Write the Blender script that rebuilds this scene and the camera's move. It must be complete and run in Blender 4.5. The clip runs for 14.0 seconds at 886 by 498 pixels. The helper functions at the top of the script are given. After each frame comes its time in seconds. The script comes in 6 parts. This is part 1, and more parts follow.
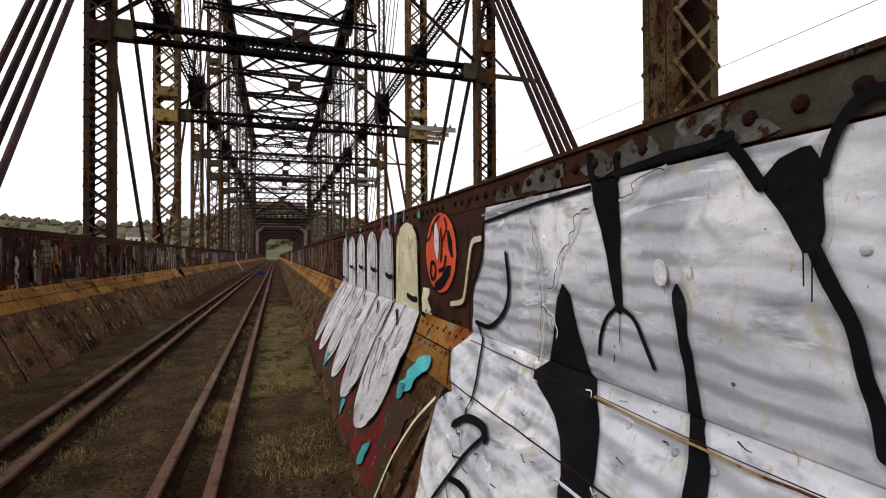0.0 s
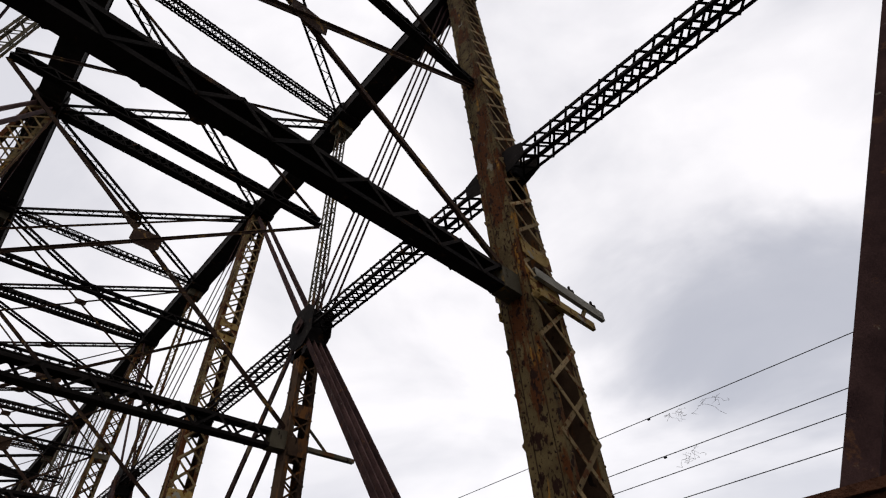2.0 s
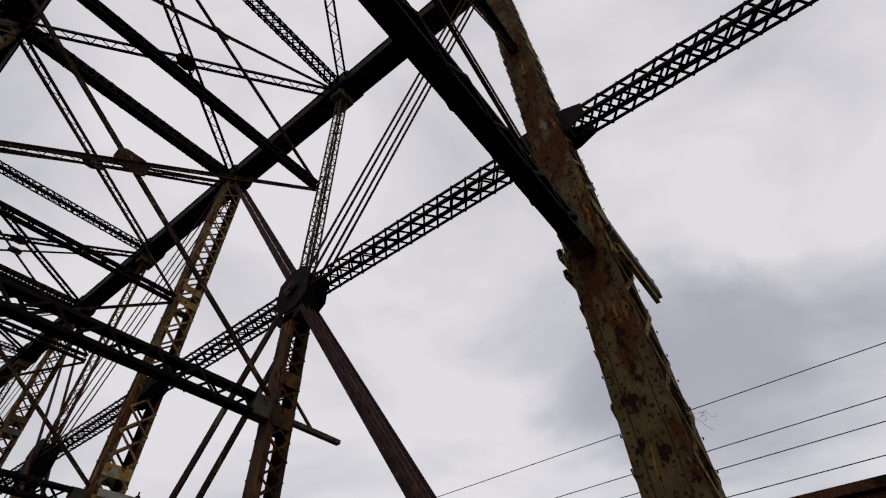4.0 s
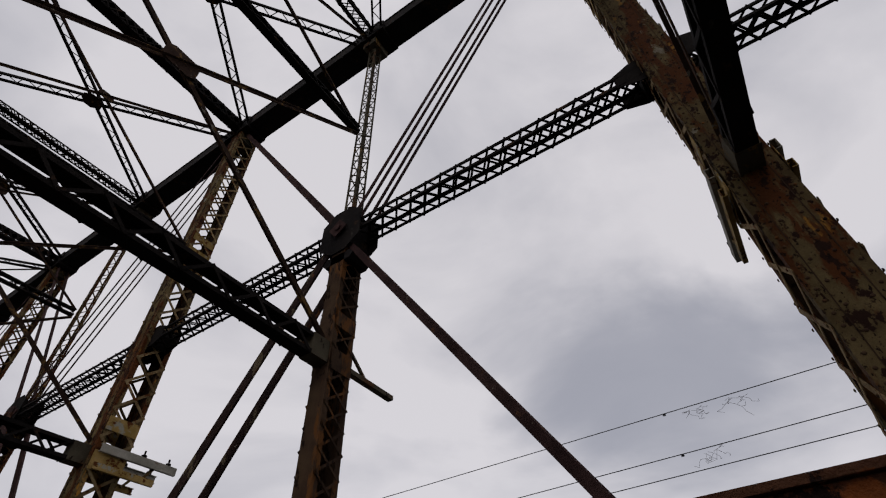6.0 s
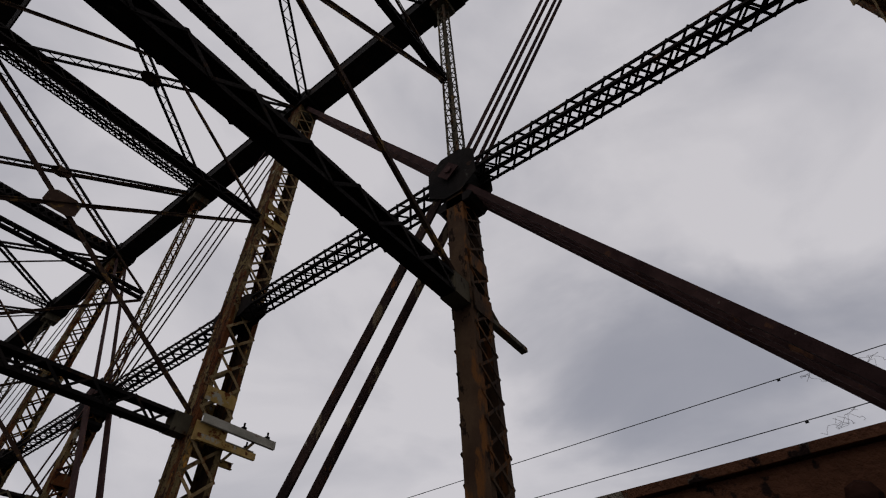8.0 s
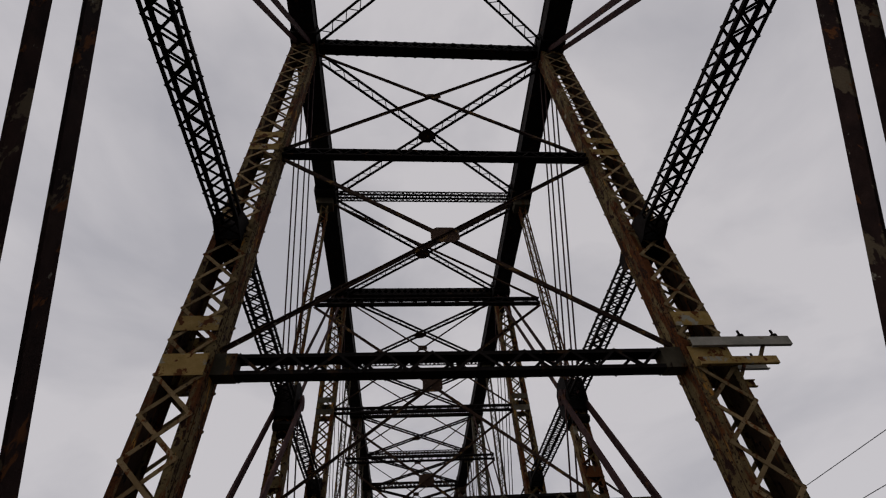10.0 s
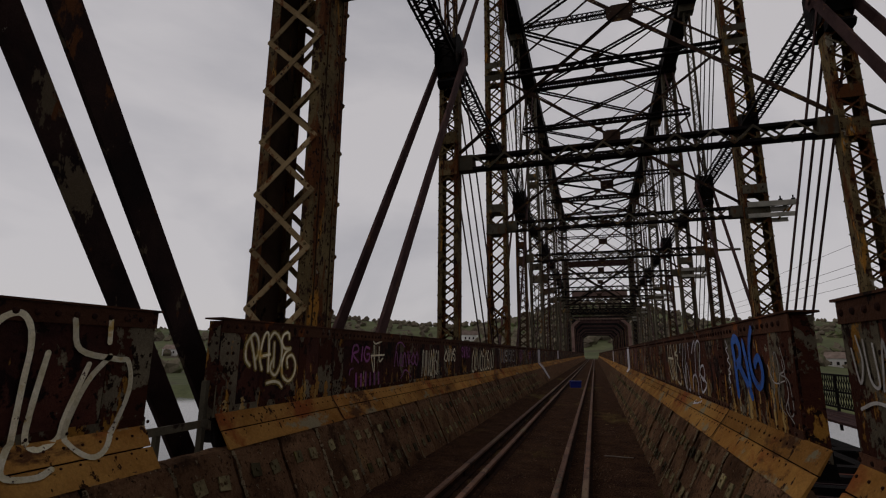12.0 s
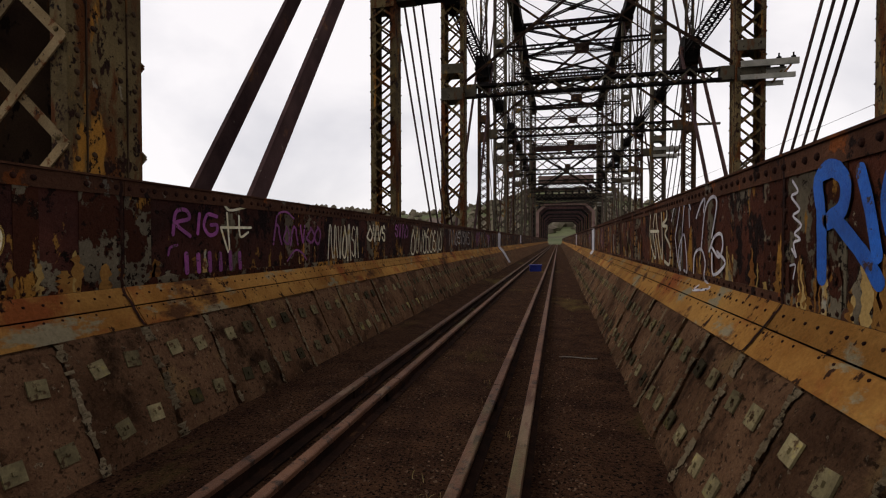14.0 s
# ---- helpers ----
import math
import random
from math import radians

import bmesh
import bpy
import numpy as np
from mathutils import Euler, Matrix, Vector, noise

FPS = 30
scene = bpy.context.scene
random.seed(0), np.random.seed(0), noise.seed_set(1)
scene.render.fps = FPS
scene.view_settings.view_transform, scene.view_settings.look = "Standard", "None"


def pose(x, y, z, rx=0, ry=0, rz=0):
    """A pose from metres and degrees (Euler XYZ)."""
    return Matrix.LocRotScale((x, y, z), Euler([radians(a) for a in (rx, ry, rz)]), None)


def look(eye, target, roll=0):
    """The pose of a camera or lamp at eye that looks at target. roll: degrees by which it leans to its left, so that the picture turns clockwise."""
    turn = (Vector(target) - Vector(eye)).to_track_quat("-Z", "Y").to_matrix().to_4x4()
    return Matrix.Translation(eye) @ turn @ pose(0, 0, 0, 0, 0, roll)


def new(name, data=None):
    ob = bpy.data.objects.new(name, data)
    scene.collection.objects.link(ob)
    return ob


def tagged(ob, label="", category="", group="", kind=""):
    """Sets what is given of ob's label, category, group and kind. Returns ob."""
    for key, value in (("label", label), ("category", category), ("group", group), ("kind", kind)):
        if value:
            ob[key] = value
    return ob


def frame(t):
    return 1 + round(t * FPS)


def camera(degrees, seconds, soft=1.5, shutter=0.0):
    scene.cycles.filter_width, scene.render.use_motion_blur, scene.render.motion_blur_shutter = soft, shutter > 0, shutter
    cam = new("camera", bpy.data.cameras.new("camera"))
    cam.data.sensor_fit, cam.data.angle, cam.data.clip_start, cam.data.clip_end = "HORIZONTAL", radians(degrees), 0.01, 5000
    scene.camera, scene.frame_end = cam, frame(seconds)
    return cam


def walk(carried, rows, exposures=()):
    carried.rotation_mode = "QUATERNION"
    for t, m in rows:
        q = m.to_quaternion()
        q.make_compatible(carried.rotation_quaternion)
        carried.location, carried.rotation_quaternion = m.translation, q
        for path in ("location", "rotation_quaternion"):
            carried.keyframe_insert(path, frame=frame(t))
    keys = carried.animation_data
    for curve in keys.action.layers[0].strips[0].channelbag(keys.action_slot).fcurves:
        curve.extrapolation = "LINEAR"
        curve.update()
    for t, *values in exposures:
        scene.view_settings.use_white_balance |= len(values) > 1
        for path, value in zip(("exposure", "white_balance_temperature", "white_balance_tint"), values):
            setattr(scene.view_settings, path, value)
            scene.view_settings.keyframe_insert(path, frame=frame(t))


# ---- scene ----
cam = camera(83.59, 14.0, soft=1.15)
PATH = [
    (0, (1.107, -0.005, 1.450), (1.744, 1.890, 1.474), -0.28),
    (0.5, (1.169, 0.685, 1.508), (2.056, 2.446, 1.846), -0.54),
    (1, (1.114, 1.332, 1.530), (2.163, 2.862, 2.278), -1.50),
    (1.5, (1.116, 1.950, 1.573), (2.216, 3.192, 2.689), -3.18),
    (2, (1.122, 2.500, 1.600), (2.166, 3.488, 2.991), -4.65),
    (2.5, (1.130, 3.038, 1.575), (2.190, 3.939, 3.012), -5.05),
    (2.7, (1.129, 3.264, 1.562), (2.202, 4.152, 2.997), -4.54),
    (4.8, (1.087, 6.098, 1.567), (2.266, 6.858, 2.993), -3.46),
    (5, (1.102, 6.384, 1.566), (2.289, 7.133, 2.991), -3.17),
    (5.5, (1.154, 7.067, 1.569), (2.363, 7.799, 2.985), -3.36),
    (6, (1.215, 7.783, 1.570), (2.422, 8.509, 2.990), -3.20),
    (6.5, (1.264, 8.486, 1.568), (2.477, 9.203, 2.987), -3.35),
    (7, (1.285, 9.169, 1.568), (2.501, 9.877, 2.990), -2.83),
    (7.2, (1.298, 9.441, 1.561), (2.519, 10.143, 2.981), -2.47),
    (9.3, (1.201, 12.402, 1.555), (1.853, 13.633, 2.990), -4.77),
    (9.5, (1.173, 12.705, 1.573), (1.679, 14.000, 3.010), -4.91),
    (10, (1.110, 13.401, 1.591), (1.262, 14.783, 3.029), -4.46),
    (10.5, (1.059, 14.066, 1.601), (0.914, 15.493, 2.995), -1.85),
    (11, (1.008, 14.684, 1.589), (0.626, 16.257, 2.764), 0.57),
    (11.5, (0.986, 15.373, 1.585), (0.459, 17.123, 2.397), 1.04),
    (12, (0.922, 16.015, 1.543), (0.357, 17.890, 1.953), 0.43),
    (12.5, (0.929, 16.693, 1.459), (0.369, 18.612, 1.522), 0.34),
    (13, (0.886, 17.386, 1.396), (0.377, 19.320, 1.358), 0.20),
    (13.5, (0.871, 17.987, 1.372), (0.392, 19.928, 1.337), 0.31),
    (14, (0.962, 18.563, 1.372), (0.509, 20.511, 1.337), -0.07),
]
walk(cam, [(t, look(eye, target, roll)) for t, eye, target, roll in PATH], [(0.0, 0.95, 6600, 11), (1.0, 0.74, 6600, 11), (1.5, 0.60, 6550, 11), (2.7, 0.24, 6500, 11), (4.8, -0.06, 6450, 13), (7.2, -0.25, 6450, 13), (9.5, -0.44, 6500, 13), (11.0, -0.40, 6550, 13), (12.0, -0.56, 6600, 13), (12.5, -0.16, 6650, 12), (13.0, 0.32, 6650, 12), (14.0, 0.38, 6650, 12)])

# ---- world and light ----
ELEV, AZ = radians(42), radians(255)
world = bpy.data.worlds.new("world")
scene.world = world
world.use_nodes = True
wn, wl = world.node_tree.nodes, world.node_tree.links
wn.clear()
sky = wn.new("ShaderNodeTexSky")
sky.sky_type, sky.sun_disc, sky.sun_elevation, sky.sun_rotation = "NISHITA", False, ELEV, AZ
bg_sky = wn.new("ShaderNodeBackground")
bg_sky.inputs["Strength"].default_value = 0.1
wl.new(sky.outputs[0], bg_sky.inputs[0])
coord = wn.new("ShaderNodeTexCoord")
stretch = wn.new("ShaderNodeMapping")
stretch.inputs["Scale"].default_value = (1.0, 1.0, 1.9)
stretch.inputs["Location"].default_value = (0.35, 0.6, 0.0)
wl.new(coord.outputs["Generated"], stretch.inputs[0])
clouds = wn.new("ShaderNodeTexNoise")
for key, value in (("Scale", 2.1), ("Detail", 6.0), ("Roughness", 0.5), ("Distortion", 0.35)):
    clouds.inputs[key].default_value = value
wl.new(stretch.outputs[0], clouds.inputs[0])
cover = wn.new("ShaderNodeValToRGB")
cover.color_ramp.elements[0].position, cover.color_ramp.elements[0].color = 0.36, (0.60, 0.60, 0.635, 1)
cover.color_ramp.elements[1].position, cover.color_ramp.elements[1].color = 0.58, (0.83, 0.815, 0.83, 1)
wl.new(clouds.outputs[0], cover.inputs[0])
# one heavy grey cloud bank low over the downstream side, ragged by the same noise
shift = wn.new("ShaderNodeVectorMath")
shift.operation = "SUBTRACT"
shift.inputs[1].default_value = (0.885, 0.10, 0.46)
wl.new(coord.outputs["Generated"], shift.inputs[0])
flat = wn.new("ShaderNodeVectorMath")
flat.operation = "MULTIPLY"
flat.inputs[1].default_value = (1.2, 1.5, 3.4)
wl.new(shift.outputs[0], flat.inputs[0])
reach = wn.new("ShaderNodeVectorMath")
reach.operation = "LENGTH"
wl.new(flat.outputs[0], reach.inputs[0])
ragged = wn.new("ShaderNodeMath")
ragged.operation = "MULTIPLY_ADD"
ragged.inputs[1].default_value = 1.6
wl.new(clouds.outputs[0], ragged.inputs[0])
wl.new(reach.outputs["Value"], ragged.inputs[2])
bank = wn.new("ShaderNodeMapRange")
bank.interpolation_type = "SMOOTHSTEP"
for k, value in ((1, 0.85), (2, 1.45), (3, 0.75), (4, 0.0)):
    bank.inputs[k].default_value = value
wl.new(ragged.outputs[0], bank.inputs[0])
banked = wn.new("ShaderNodeMix")
banked.data_type = "RGBA"
banked.inputs[7].default_value = (0.37, 0.385, 0.44, 1)
wl.new(bank.outputs[0], banked.inputs[0])
wl.new(cover.outputs[0], banked.inputs[6])
bg_cloud = wn.new("ShaderNodeBackground")
bg_cloud.inputs["Strength"].default_value = 0.94
wl.new(banked.outputs[2], bg_cloud.inputs[0])
overcast = wn.new("ShaderNodeMixShader")
overcast.inputs[0].default_value = 0.93
wl.new(bg_sky.outputs[0], overcast.inputs[1])
wl.new(bg_cloud.outputs[0], overcast.inputs[2])
world_out = wn.new("ShaderNodeOutputWorld")
wl.new(overcast.outputs[0], world_out.inputs[0])
sun = bpy.data.lights.new("sun", "SUN")
sun.energy, sun.angle, sun.color = 0.6, radians(28), (1.0, 0.96, 0.9)
sun_ob = new("sun", sun)
sun_ob.matrix_world = look((0, 0, 60), (-60 * math.cos(ELEV) * math.sin(AZ), -60 * math.cos(ELEV) * math.cos(AZ), 60 - 60 * math.sin(ELEV)))


# ---- materials ----
def surf(name, c0, c1, scale=3.0, patches=(), rough=0.85, metal=0.0, bump=0.3, bump_scale=60.0, stretch=(1, 1, 1), vary=0.25, grain=0.35, bend=0.0, fineness=10.0, island=False, waves=None):
    """Weathered surface: two colours mixed at a large scale, fine grain, patches of (colour, scale, threshold, softness, stretch)."""
    m = bpy.data.materials.new(name)
    m.use_nodes = True
    nt = m.node_tree
    N, L = nt.nodes, nt.links
    bsdf = N["Principled BSDF"]
    geo = N.new("ShaderNodeNewGeometry")

    def noise_at(sc, st, detail=6.0, rough_n=0.6, bend=0.0):
        mp = N.new("ShaderNodeMapping")
        mp.inputs["Scale"].default_value = st
        L.new(geo.outputs["Position"], mp.inputs[0])
        n = N.new("ShaderNodeTexNoise")
        n.inputs["Scale"].default_value, n.inputs["Detail"].default_value, n.inputs["Roughness"].default_value = sc, detail, rough_n
        n.inputs["Distortion"].default_value = bend
        L.new(mp.outputs[0], n.inputs[0])
        return n.outputs[0]

    def mixed(fac, a, b, kind="MIX"):
        mx = N.new("ShaderNodeMix")
        mx.data_type, mx.blend_type = "RGBA", kind
        for sock, val in ((mx.inputs[0], fac), (mx.inputs[6], a), (mx.inputs[7], b)):
            if isinstance(val, bpy.types.NodeSocket):
                L.new(val, sock)
            else:
                sock.default_value = val if isinstance(val, float) else (*val, 1)
        return mx.outputs[2]

    def ramp(val, lo, hi):
        r = N.new("ShaderNodeMapRange")
        r.inputs[1].default_value, r.inputs[2].default_value = lo, hi
        L.new(val, r.inputs[0])
        return r.outputs[0]

    col = mixed(ramp(noise_at(scale, stretch), 0.36, 0.64), c0, c1)
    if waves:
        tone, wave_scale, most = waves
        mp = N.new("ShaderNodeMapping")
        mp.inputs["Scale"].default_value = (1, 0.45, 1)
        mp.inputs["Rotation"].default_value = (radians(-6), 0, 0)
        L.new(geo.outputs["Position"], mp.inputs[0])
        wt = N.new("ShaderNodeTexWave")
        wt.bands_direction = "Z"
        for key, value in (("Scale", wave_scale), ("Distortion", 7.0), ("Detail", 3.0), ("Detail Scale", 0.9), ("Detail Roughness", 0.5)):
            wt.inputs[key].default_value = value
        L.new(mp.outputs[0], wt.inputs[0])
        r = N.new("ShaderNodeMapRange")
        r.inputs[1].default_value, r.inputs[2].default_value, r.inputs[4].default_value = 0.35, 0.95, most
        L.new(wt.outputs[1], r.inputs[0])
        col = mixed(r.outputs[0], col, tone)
    relief = None
    for pc, ps, pt, soft, pst in patches:
        mask = ramp(noise_at(ps, pst, fineness, 0.66, bend), pt, pt + soft)
        col = mixed(mask, col, pc)
        if soft <= 0.03 and relief is None:
            relief = mask
    fine = noise_at(bump_scale, (1, 1, 1), 5.0, 0.75)
    shade = ramp(fine, 0.2, 0.8)
    g = N.new("ShaderNodeMapRange")
    g.inputs[3].default_value, g.inputs[4].default_value = 1 - grain, 1 + grain
    L.new(shade, g.inputs[0])
    info = N.new("ShaderNodeObjectInfo")
    v = N.new("ShaderNodeMapRange")
    v.inputs[3].default_value, v.inputs[4].default_value = 1 - vary, 1 + vary
    L.new(geo.outputs["Random Per Island"] if island else info.outputs["Random"], v.inputs[0])
    mul = N.new("ShaderNodeMath")
    mul.operation = "MULTIPLY"
    L.new(g.outputs[0], mul.inputs[0])
    L.new(v.outputs[0], mul.inputs[1])
    vm = N.new("ShaderNodeVectorMath")
    vm.operation = "SCALE"
    L.new(col, vm.inputs[0])
    L.new(mul.outputs[0], vm.inputs["Scale"])
    L.new(vm.outputs[0], bsdf.inputs["Base Color"])
    bsdf.inputs["Roughness"].default_value, bsdf.inputs["Metallic"].default_value = rough, metal
    bsdf.inputs["Specular IOR Level"].default_value = 0.3 if rough < 0.7 else 0.05
    if bump:
        b = N.new("ShaderNodeBump")
        b.inputs["Strength"].default_value, b.inputs["Distance"].default_value = bump, 0.02
        height = fine
        if relief is not None:
            add = N.new("ShaderNodeMath")
            add.operation = "MULTIPLY_ADD"
            add.inputs[1].default_value = 0.5
            L.new(relief, add.inputs[0])
            L.new(fine, add.inputs[2])
            height = add.outputs[0]
        L.new(height, b.inputs["Height"])
        L.new(b.outputs[0], bsdf.inputs["Normal"])
    return m


ONE = (1, 1, 1)
STEEL = surf("black_weathered_steel", (0.007, 0.006, 0.006), (0.015, 0.012, 0.011), 1.5, [((0.05, 0.026, 0.014), 2.2, 0.60, 0.08, ONE), ((0.045, 0.042, 0.036), 4.0, 0.64, 0.06, ONE)])
EYEBAR = surf("purple_brown_steel", (0.030, 0.016, 0.016), (0.060, 0.033, 0.031), 2.0, [((0.095, 0.045, 0.026), 3.0, 0.59, 0.06, ONE), ((0.13, 0.11, 0.09), 6.0, 0.66, 0.03, ONE)])
TANBAR = surf("tan_lacing_bar", (0.145, 0.096, 0.045), (0.25, 0.18, 0.095), 2.0, [((0.10, 0.036, 0.012), 6.0, 0.55, 0.04, ONE), ((0.02, 0.011, 0.008), 14.0, 0.60, 0.03, ONE)], bump=0.4, vary=0.4)
OLIVE = surf("olive_painted_steel", (0.070, 0.048, 0.022), (0.135, 0.098, 0.045), 1.6, [((0.075, 0.026, 0.009), 2.6, 0.49, 0.06, (1, 1, 0.30)), ((0.022, 0.010, 0.007), 6.0, 0.555, 0.025, (1, 1, 0.55)), ((0.27, 0.125, 0.022), 3.4, 0.595, 0.05, (1, 1, 0.25)), ((0.012, 0.0065, 0.005), 17.0, 0.585, 0.02, (1, 1, 0.7)), ((0.19, 0.165, 0.12), 2.3, 0.635, 0.015, (1, 1, 0.5))], bump=0.6)
PEELBAR = surf("peeling_dark_bar", (0.013, 0.008, 0.008), (0.034, 0.019, 0.016), 1.6, [((0.095, 0.072, 0.046), 1.7, 0.585, 0.015, (1, 1, 0.45)), ((0.10, 0.038, 0.014), 3.6, 0.60, 0.03, (1, 1, 0.4)), ((0.16, 0.145, 0.115), 6.0, 0.66, 0.015, (1, 1, 0.6))], bump=0.5)
BRACE = surf("rust_brown_brace", (0.025, 0.014, 0.011), (0.050, 0.030, 0.021), 2.0, [((0.15, 0.085, 0.030), 4.0, 0.575, 0.04, ONE), ((0.17, 0.15, 0.12), 6.0, 0.62, 0.03, ONE)])
SUBPOST = surf("dark_rust_and_inner_shade", (0.032, 0.018, 0.012), (0.062, 0.038, 0.022), 1.5, [((0.10, 0.042, 0.014), 3.0, 0.56, 0.05, (1, 1, 0.3)), ((0.012, 0.007, 0.005), 5.0, 0.58, 0.03, (1, 1, 0.5))])
GREYGREEN = surf("grey_painted_steel", (0.047, 0.040, 0.028), (0.092, 0.078, 0.054), 1.2, [((0.20, 0.115, 0.030), 2.0, 0.60, 0.06, (1, 1, 0.4)), ((0.075, 0.036, 0.017), 2.6, 0.56, 0.06, (1, 1, 0.35)), ((0.016, 0.010, 0.008), 4.5, 0.60, 0.03, (1, 1, 0.5))], bump=0.4)
OCHRE = surf("ochre_painted_plate", (0.20, 0.13, 0.04), (0.30, 0.20, 0.075), 2.5, [((0.08, 0.028, 0.010), 4.0, 0.54, 0.03, ONE), ((0.22, 0.21, 0.17), 3.0, 0.58, 0.06, ONE)])
WEBSHADE = surf("shaded_rail_web", (0.014, 0.008, 0.006), (0.034, 0.016, 0.010), 5.0, [((0.07, 0.033, 0.016), 8.0, 0.60, 0.05, (1, 0.4, 1))], rough=0.9)
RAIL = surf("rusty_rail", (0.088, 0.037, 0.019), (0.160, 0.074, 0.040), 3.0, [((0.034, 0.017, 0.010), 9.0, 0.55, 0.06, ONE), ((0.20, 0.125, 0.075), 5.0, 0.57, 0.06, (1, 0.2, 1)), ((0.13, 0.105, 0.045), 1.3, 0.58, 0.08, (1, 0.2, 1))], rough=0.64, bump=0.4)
WALL_RUST = surf("rusty_flaking_plate", (0.032, 0.011, 0.007), (0.105, 0.032, 0.016), 1.6, [((0.14, 0.115, 0.080), 1.9, 0.585, 0.012, (1, 1, 0.75)), ((0.013, 0.006, 0.0045), 3.2, 0.545, 0.025, (1, 1, 0.6)), ((0.33, 0.16, 0.028), 4.2, 0.57, 0.02, (1, 1, 0.28)), ((0.19, 0.16, 0.115), 8.0, 0.635, 0.012, ONE), ((0.010, 0.005, 0.004), 11.0, 0.585, 0.02, ONE)], bump=0.8, bump_scale=38.0, rough=0.75)
WALL_DARK = surf("dark_purple_brown_plate", (0.019, 0.0075, 0.0065), (0.062, 0.021, 0.014), 1.4, [((0.14, 0.115, 0.075), 1.5, 0.585, 0.012, (1, 1, 0.9)), ((0.010, 0.0045, 0.0045), 2.6, 0.54, 0.025, (1, 1, 0.8)), ((0.22, 0.11, 0.025), 5.0, 0.62, 0.02, (1, 1, 0.45)), ((0.20, 0.17, 0.125), 6.0, 0.64, 0.012, ONE), ((0.008, 0.004, 0.003), 12.0, 0.585, 0.02, ONE)], bump=0.8, bump_scale=38.0, rough=0.75)
STRIP = surf("grey_splice_plate", (0.075, 0.060, 0.041), (0.145, 0.120, 0.080), 2.0, [((0.040, 0.013, 0.007), 2.8, 0.49, 0.012, (1, 1, 0.8)), ((0.27, 0.13, 0.025), 4.5, 0.585, 0.02, (1, 1, 0.35)), ((0.012, 0.006, 0.004), 11.0, 0.58, 0.02, ONE)], bump=0.7, bump_scale=42.0)
CAP = surf("rusty_cap_flange", (0.040, 0.017, 0.010), (0.072, 0.032, 0.018), 1.3, [((0.12, 0.105, 0.082), 3.0, 0.61, 0.012, ONE), ((0.15, 0.045, 0.013), 4.0, 0.6, 0.04, ONE), ((0.012, 0.007, 0.006), 6.0, 0.60, 0.02, ONE)], bump=0.75, bump_scale=34.0)
SKIRT = surf("ochre_skirt_plate", (0.20, 0.088, 0.020), (0.32, 0.165, 0.043), 1.6, [((0.19, 0.055, 0.016), 1.5, 0.53, 0.1, ONE), ((0.20, 0.165, 0.10), 2.9, 0.585, 0.04, (1, 0.5, 1)), ((0.030, 0.013, 0.007), 7.0, 0.60, 0.02, (1, 1.4, 0.8)), ((0.07, 0.030, 0.013), 1.1, 0.57, 0.06, (1, 1, 2.5))], bump=0.6, bump_scale=45.0)
CURB = surf("brown_weathered_concrete", (0.080, 0.039, 0.020), (0.150, 0.081, 0.043), 2.4, [((0.030, 0.015, 0.008), 2.2, 0.53, 0.10, ONE), ((0.17, 0.100, 0.045), 2.0, 0.59, 0.06, ONE), ((0.036, 0.019, 0.010), 26.0, 0.555, 0.06, ONE), ((0.22, 0.16, 0.10), 18.0, 0.62, 0.03, ONE), ((0.012, 0.007, 0.004), 9.0, 0.64, 0.025, ONE), ((0.42, 0.37, 0.30), 45.0, 0.70, 0.02, ONE)], bump=1.0, bump_scale=55.0, rough=0.95, vary=0.3, grain=0.5)
PLATE = surf("pale_bolt_plate", (0.075, 0.060, 0.031), (0.165, 0.135, 0.070), 6.0, [((0.045, 0.026, 0.013), 14.0, 0.55, 0.05, ONE), ((0.19, 0.155, 0.05), 3.0, 0.58, 0.05, ONE)], vary=0.8)
BALLAST = surf("dark_gravel", (0.037, 0.016, 0.009), (0.084, 0.040, 0.020), 3.0, [((0.15, 0.084, 0.048), 75.0, 0.595, 0.03, ONE), ((0.007, 0.004, 0.003), 45.0, 0.53, 0.04, ONE), ((0.13, 0.094, 0.028), 0.55, 0.57, 0.12, (1, 0.35, 1))], bump=1.0, bump_scale=60.0, rough=1.0, grain=0.6)
SOIL = surf("gravelly_brown_soil", (0.038, 0.023, 0.012), (0.088, 0.060, 0.030), 2.2, [((0.19, 0.135, 0.075), 60.0, 0.595, 0.04, ONE), ((0.014, 0.008, 0.005), 30.0, 0.545, 0.05, ONE), ((0.13, 0.102, 0.040), 0.9, 0.57, 0.12, (1.4, 0.35, 1)), ((0.020, 0.012, 0.007), 1.2, 0.56, 0.10, (1.6, 0.4, 1))], bump=1.0, bump_scale=50.0, rough=1.0, grain=0.6)
CAPGREY = surf("olive_grey_flange_paint", (0.056, 0.050, 0.036), (0.098, 0.088, 0.066), 2.0, [((0.085, 0.030, 0.014), 4.5, 0.575, 0.012, ONE), ((0.014, 0.007, 0.005), 12.0, 0.62, 0.02, ONE)], bump=0.6, bump_scale=34.0)
STONE = surf("gravel_stone", (0.050, 0.029, 0.018), (0.12, 0.074, 0.046), 40.0, vary=0.85, bump=0.2, island=True)
MORTAR = surf("crumbling_pale_mortar", (0.12, 0.090, 0.052), (0.22, 0.17, 0.105), 9.0, [((0.03, 0.02, 0.012), 22.0, 0.56, 0.04, ONE)], bump=1.0)
FLAKE = surf("peeling_grey_paint", (0.09, 0.086, 0.075), (0.17, 0.162, 0.14), 5.0, [((0.05, 0.022, 0.012), 14.0, 0.56, 0.03, ONE)], bump=0.6)
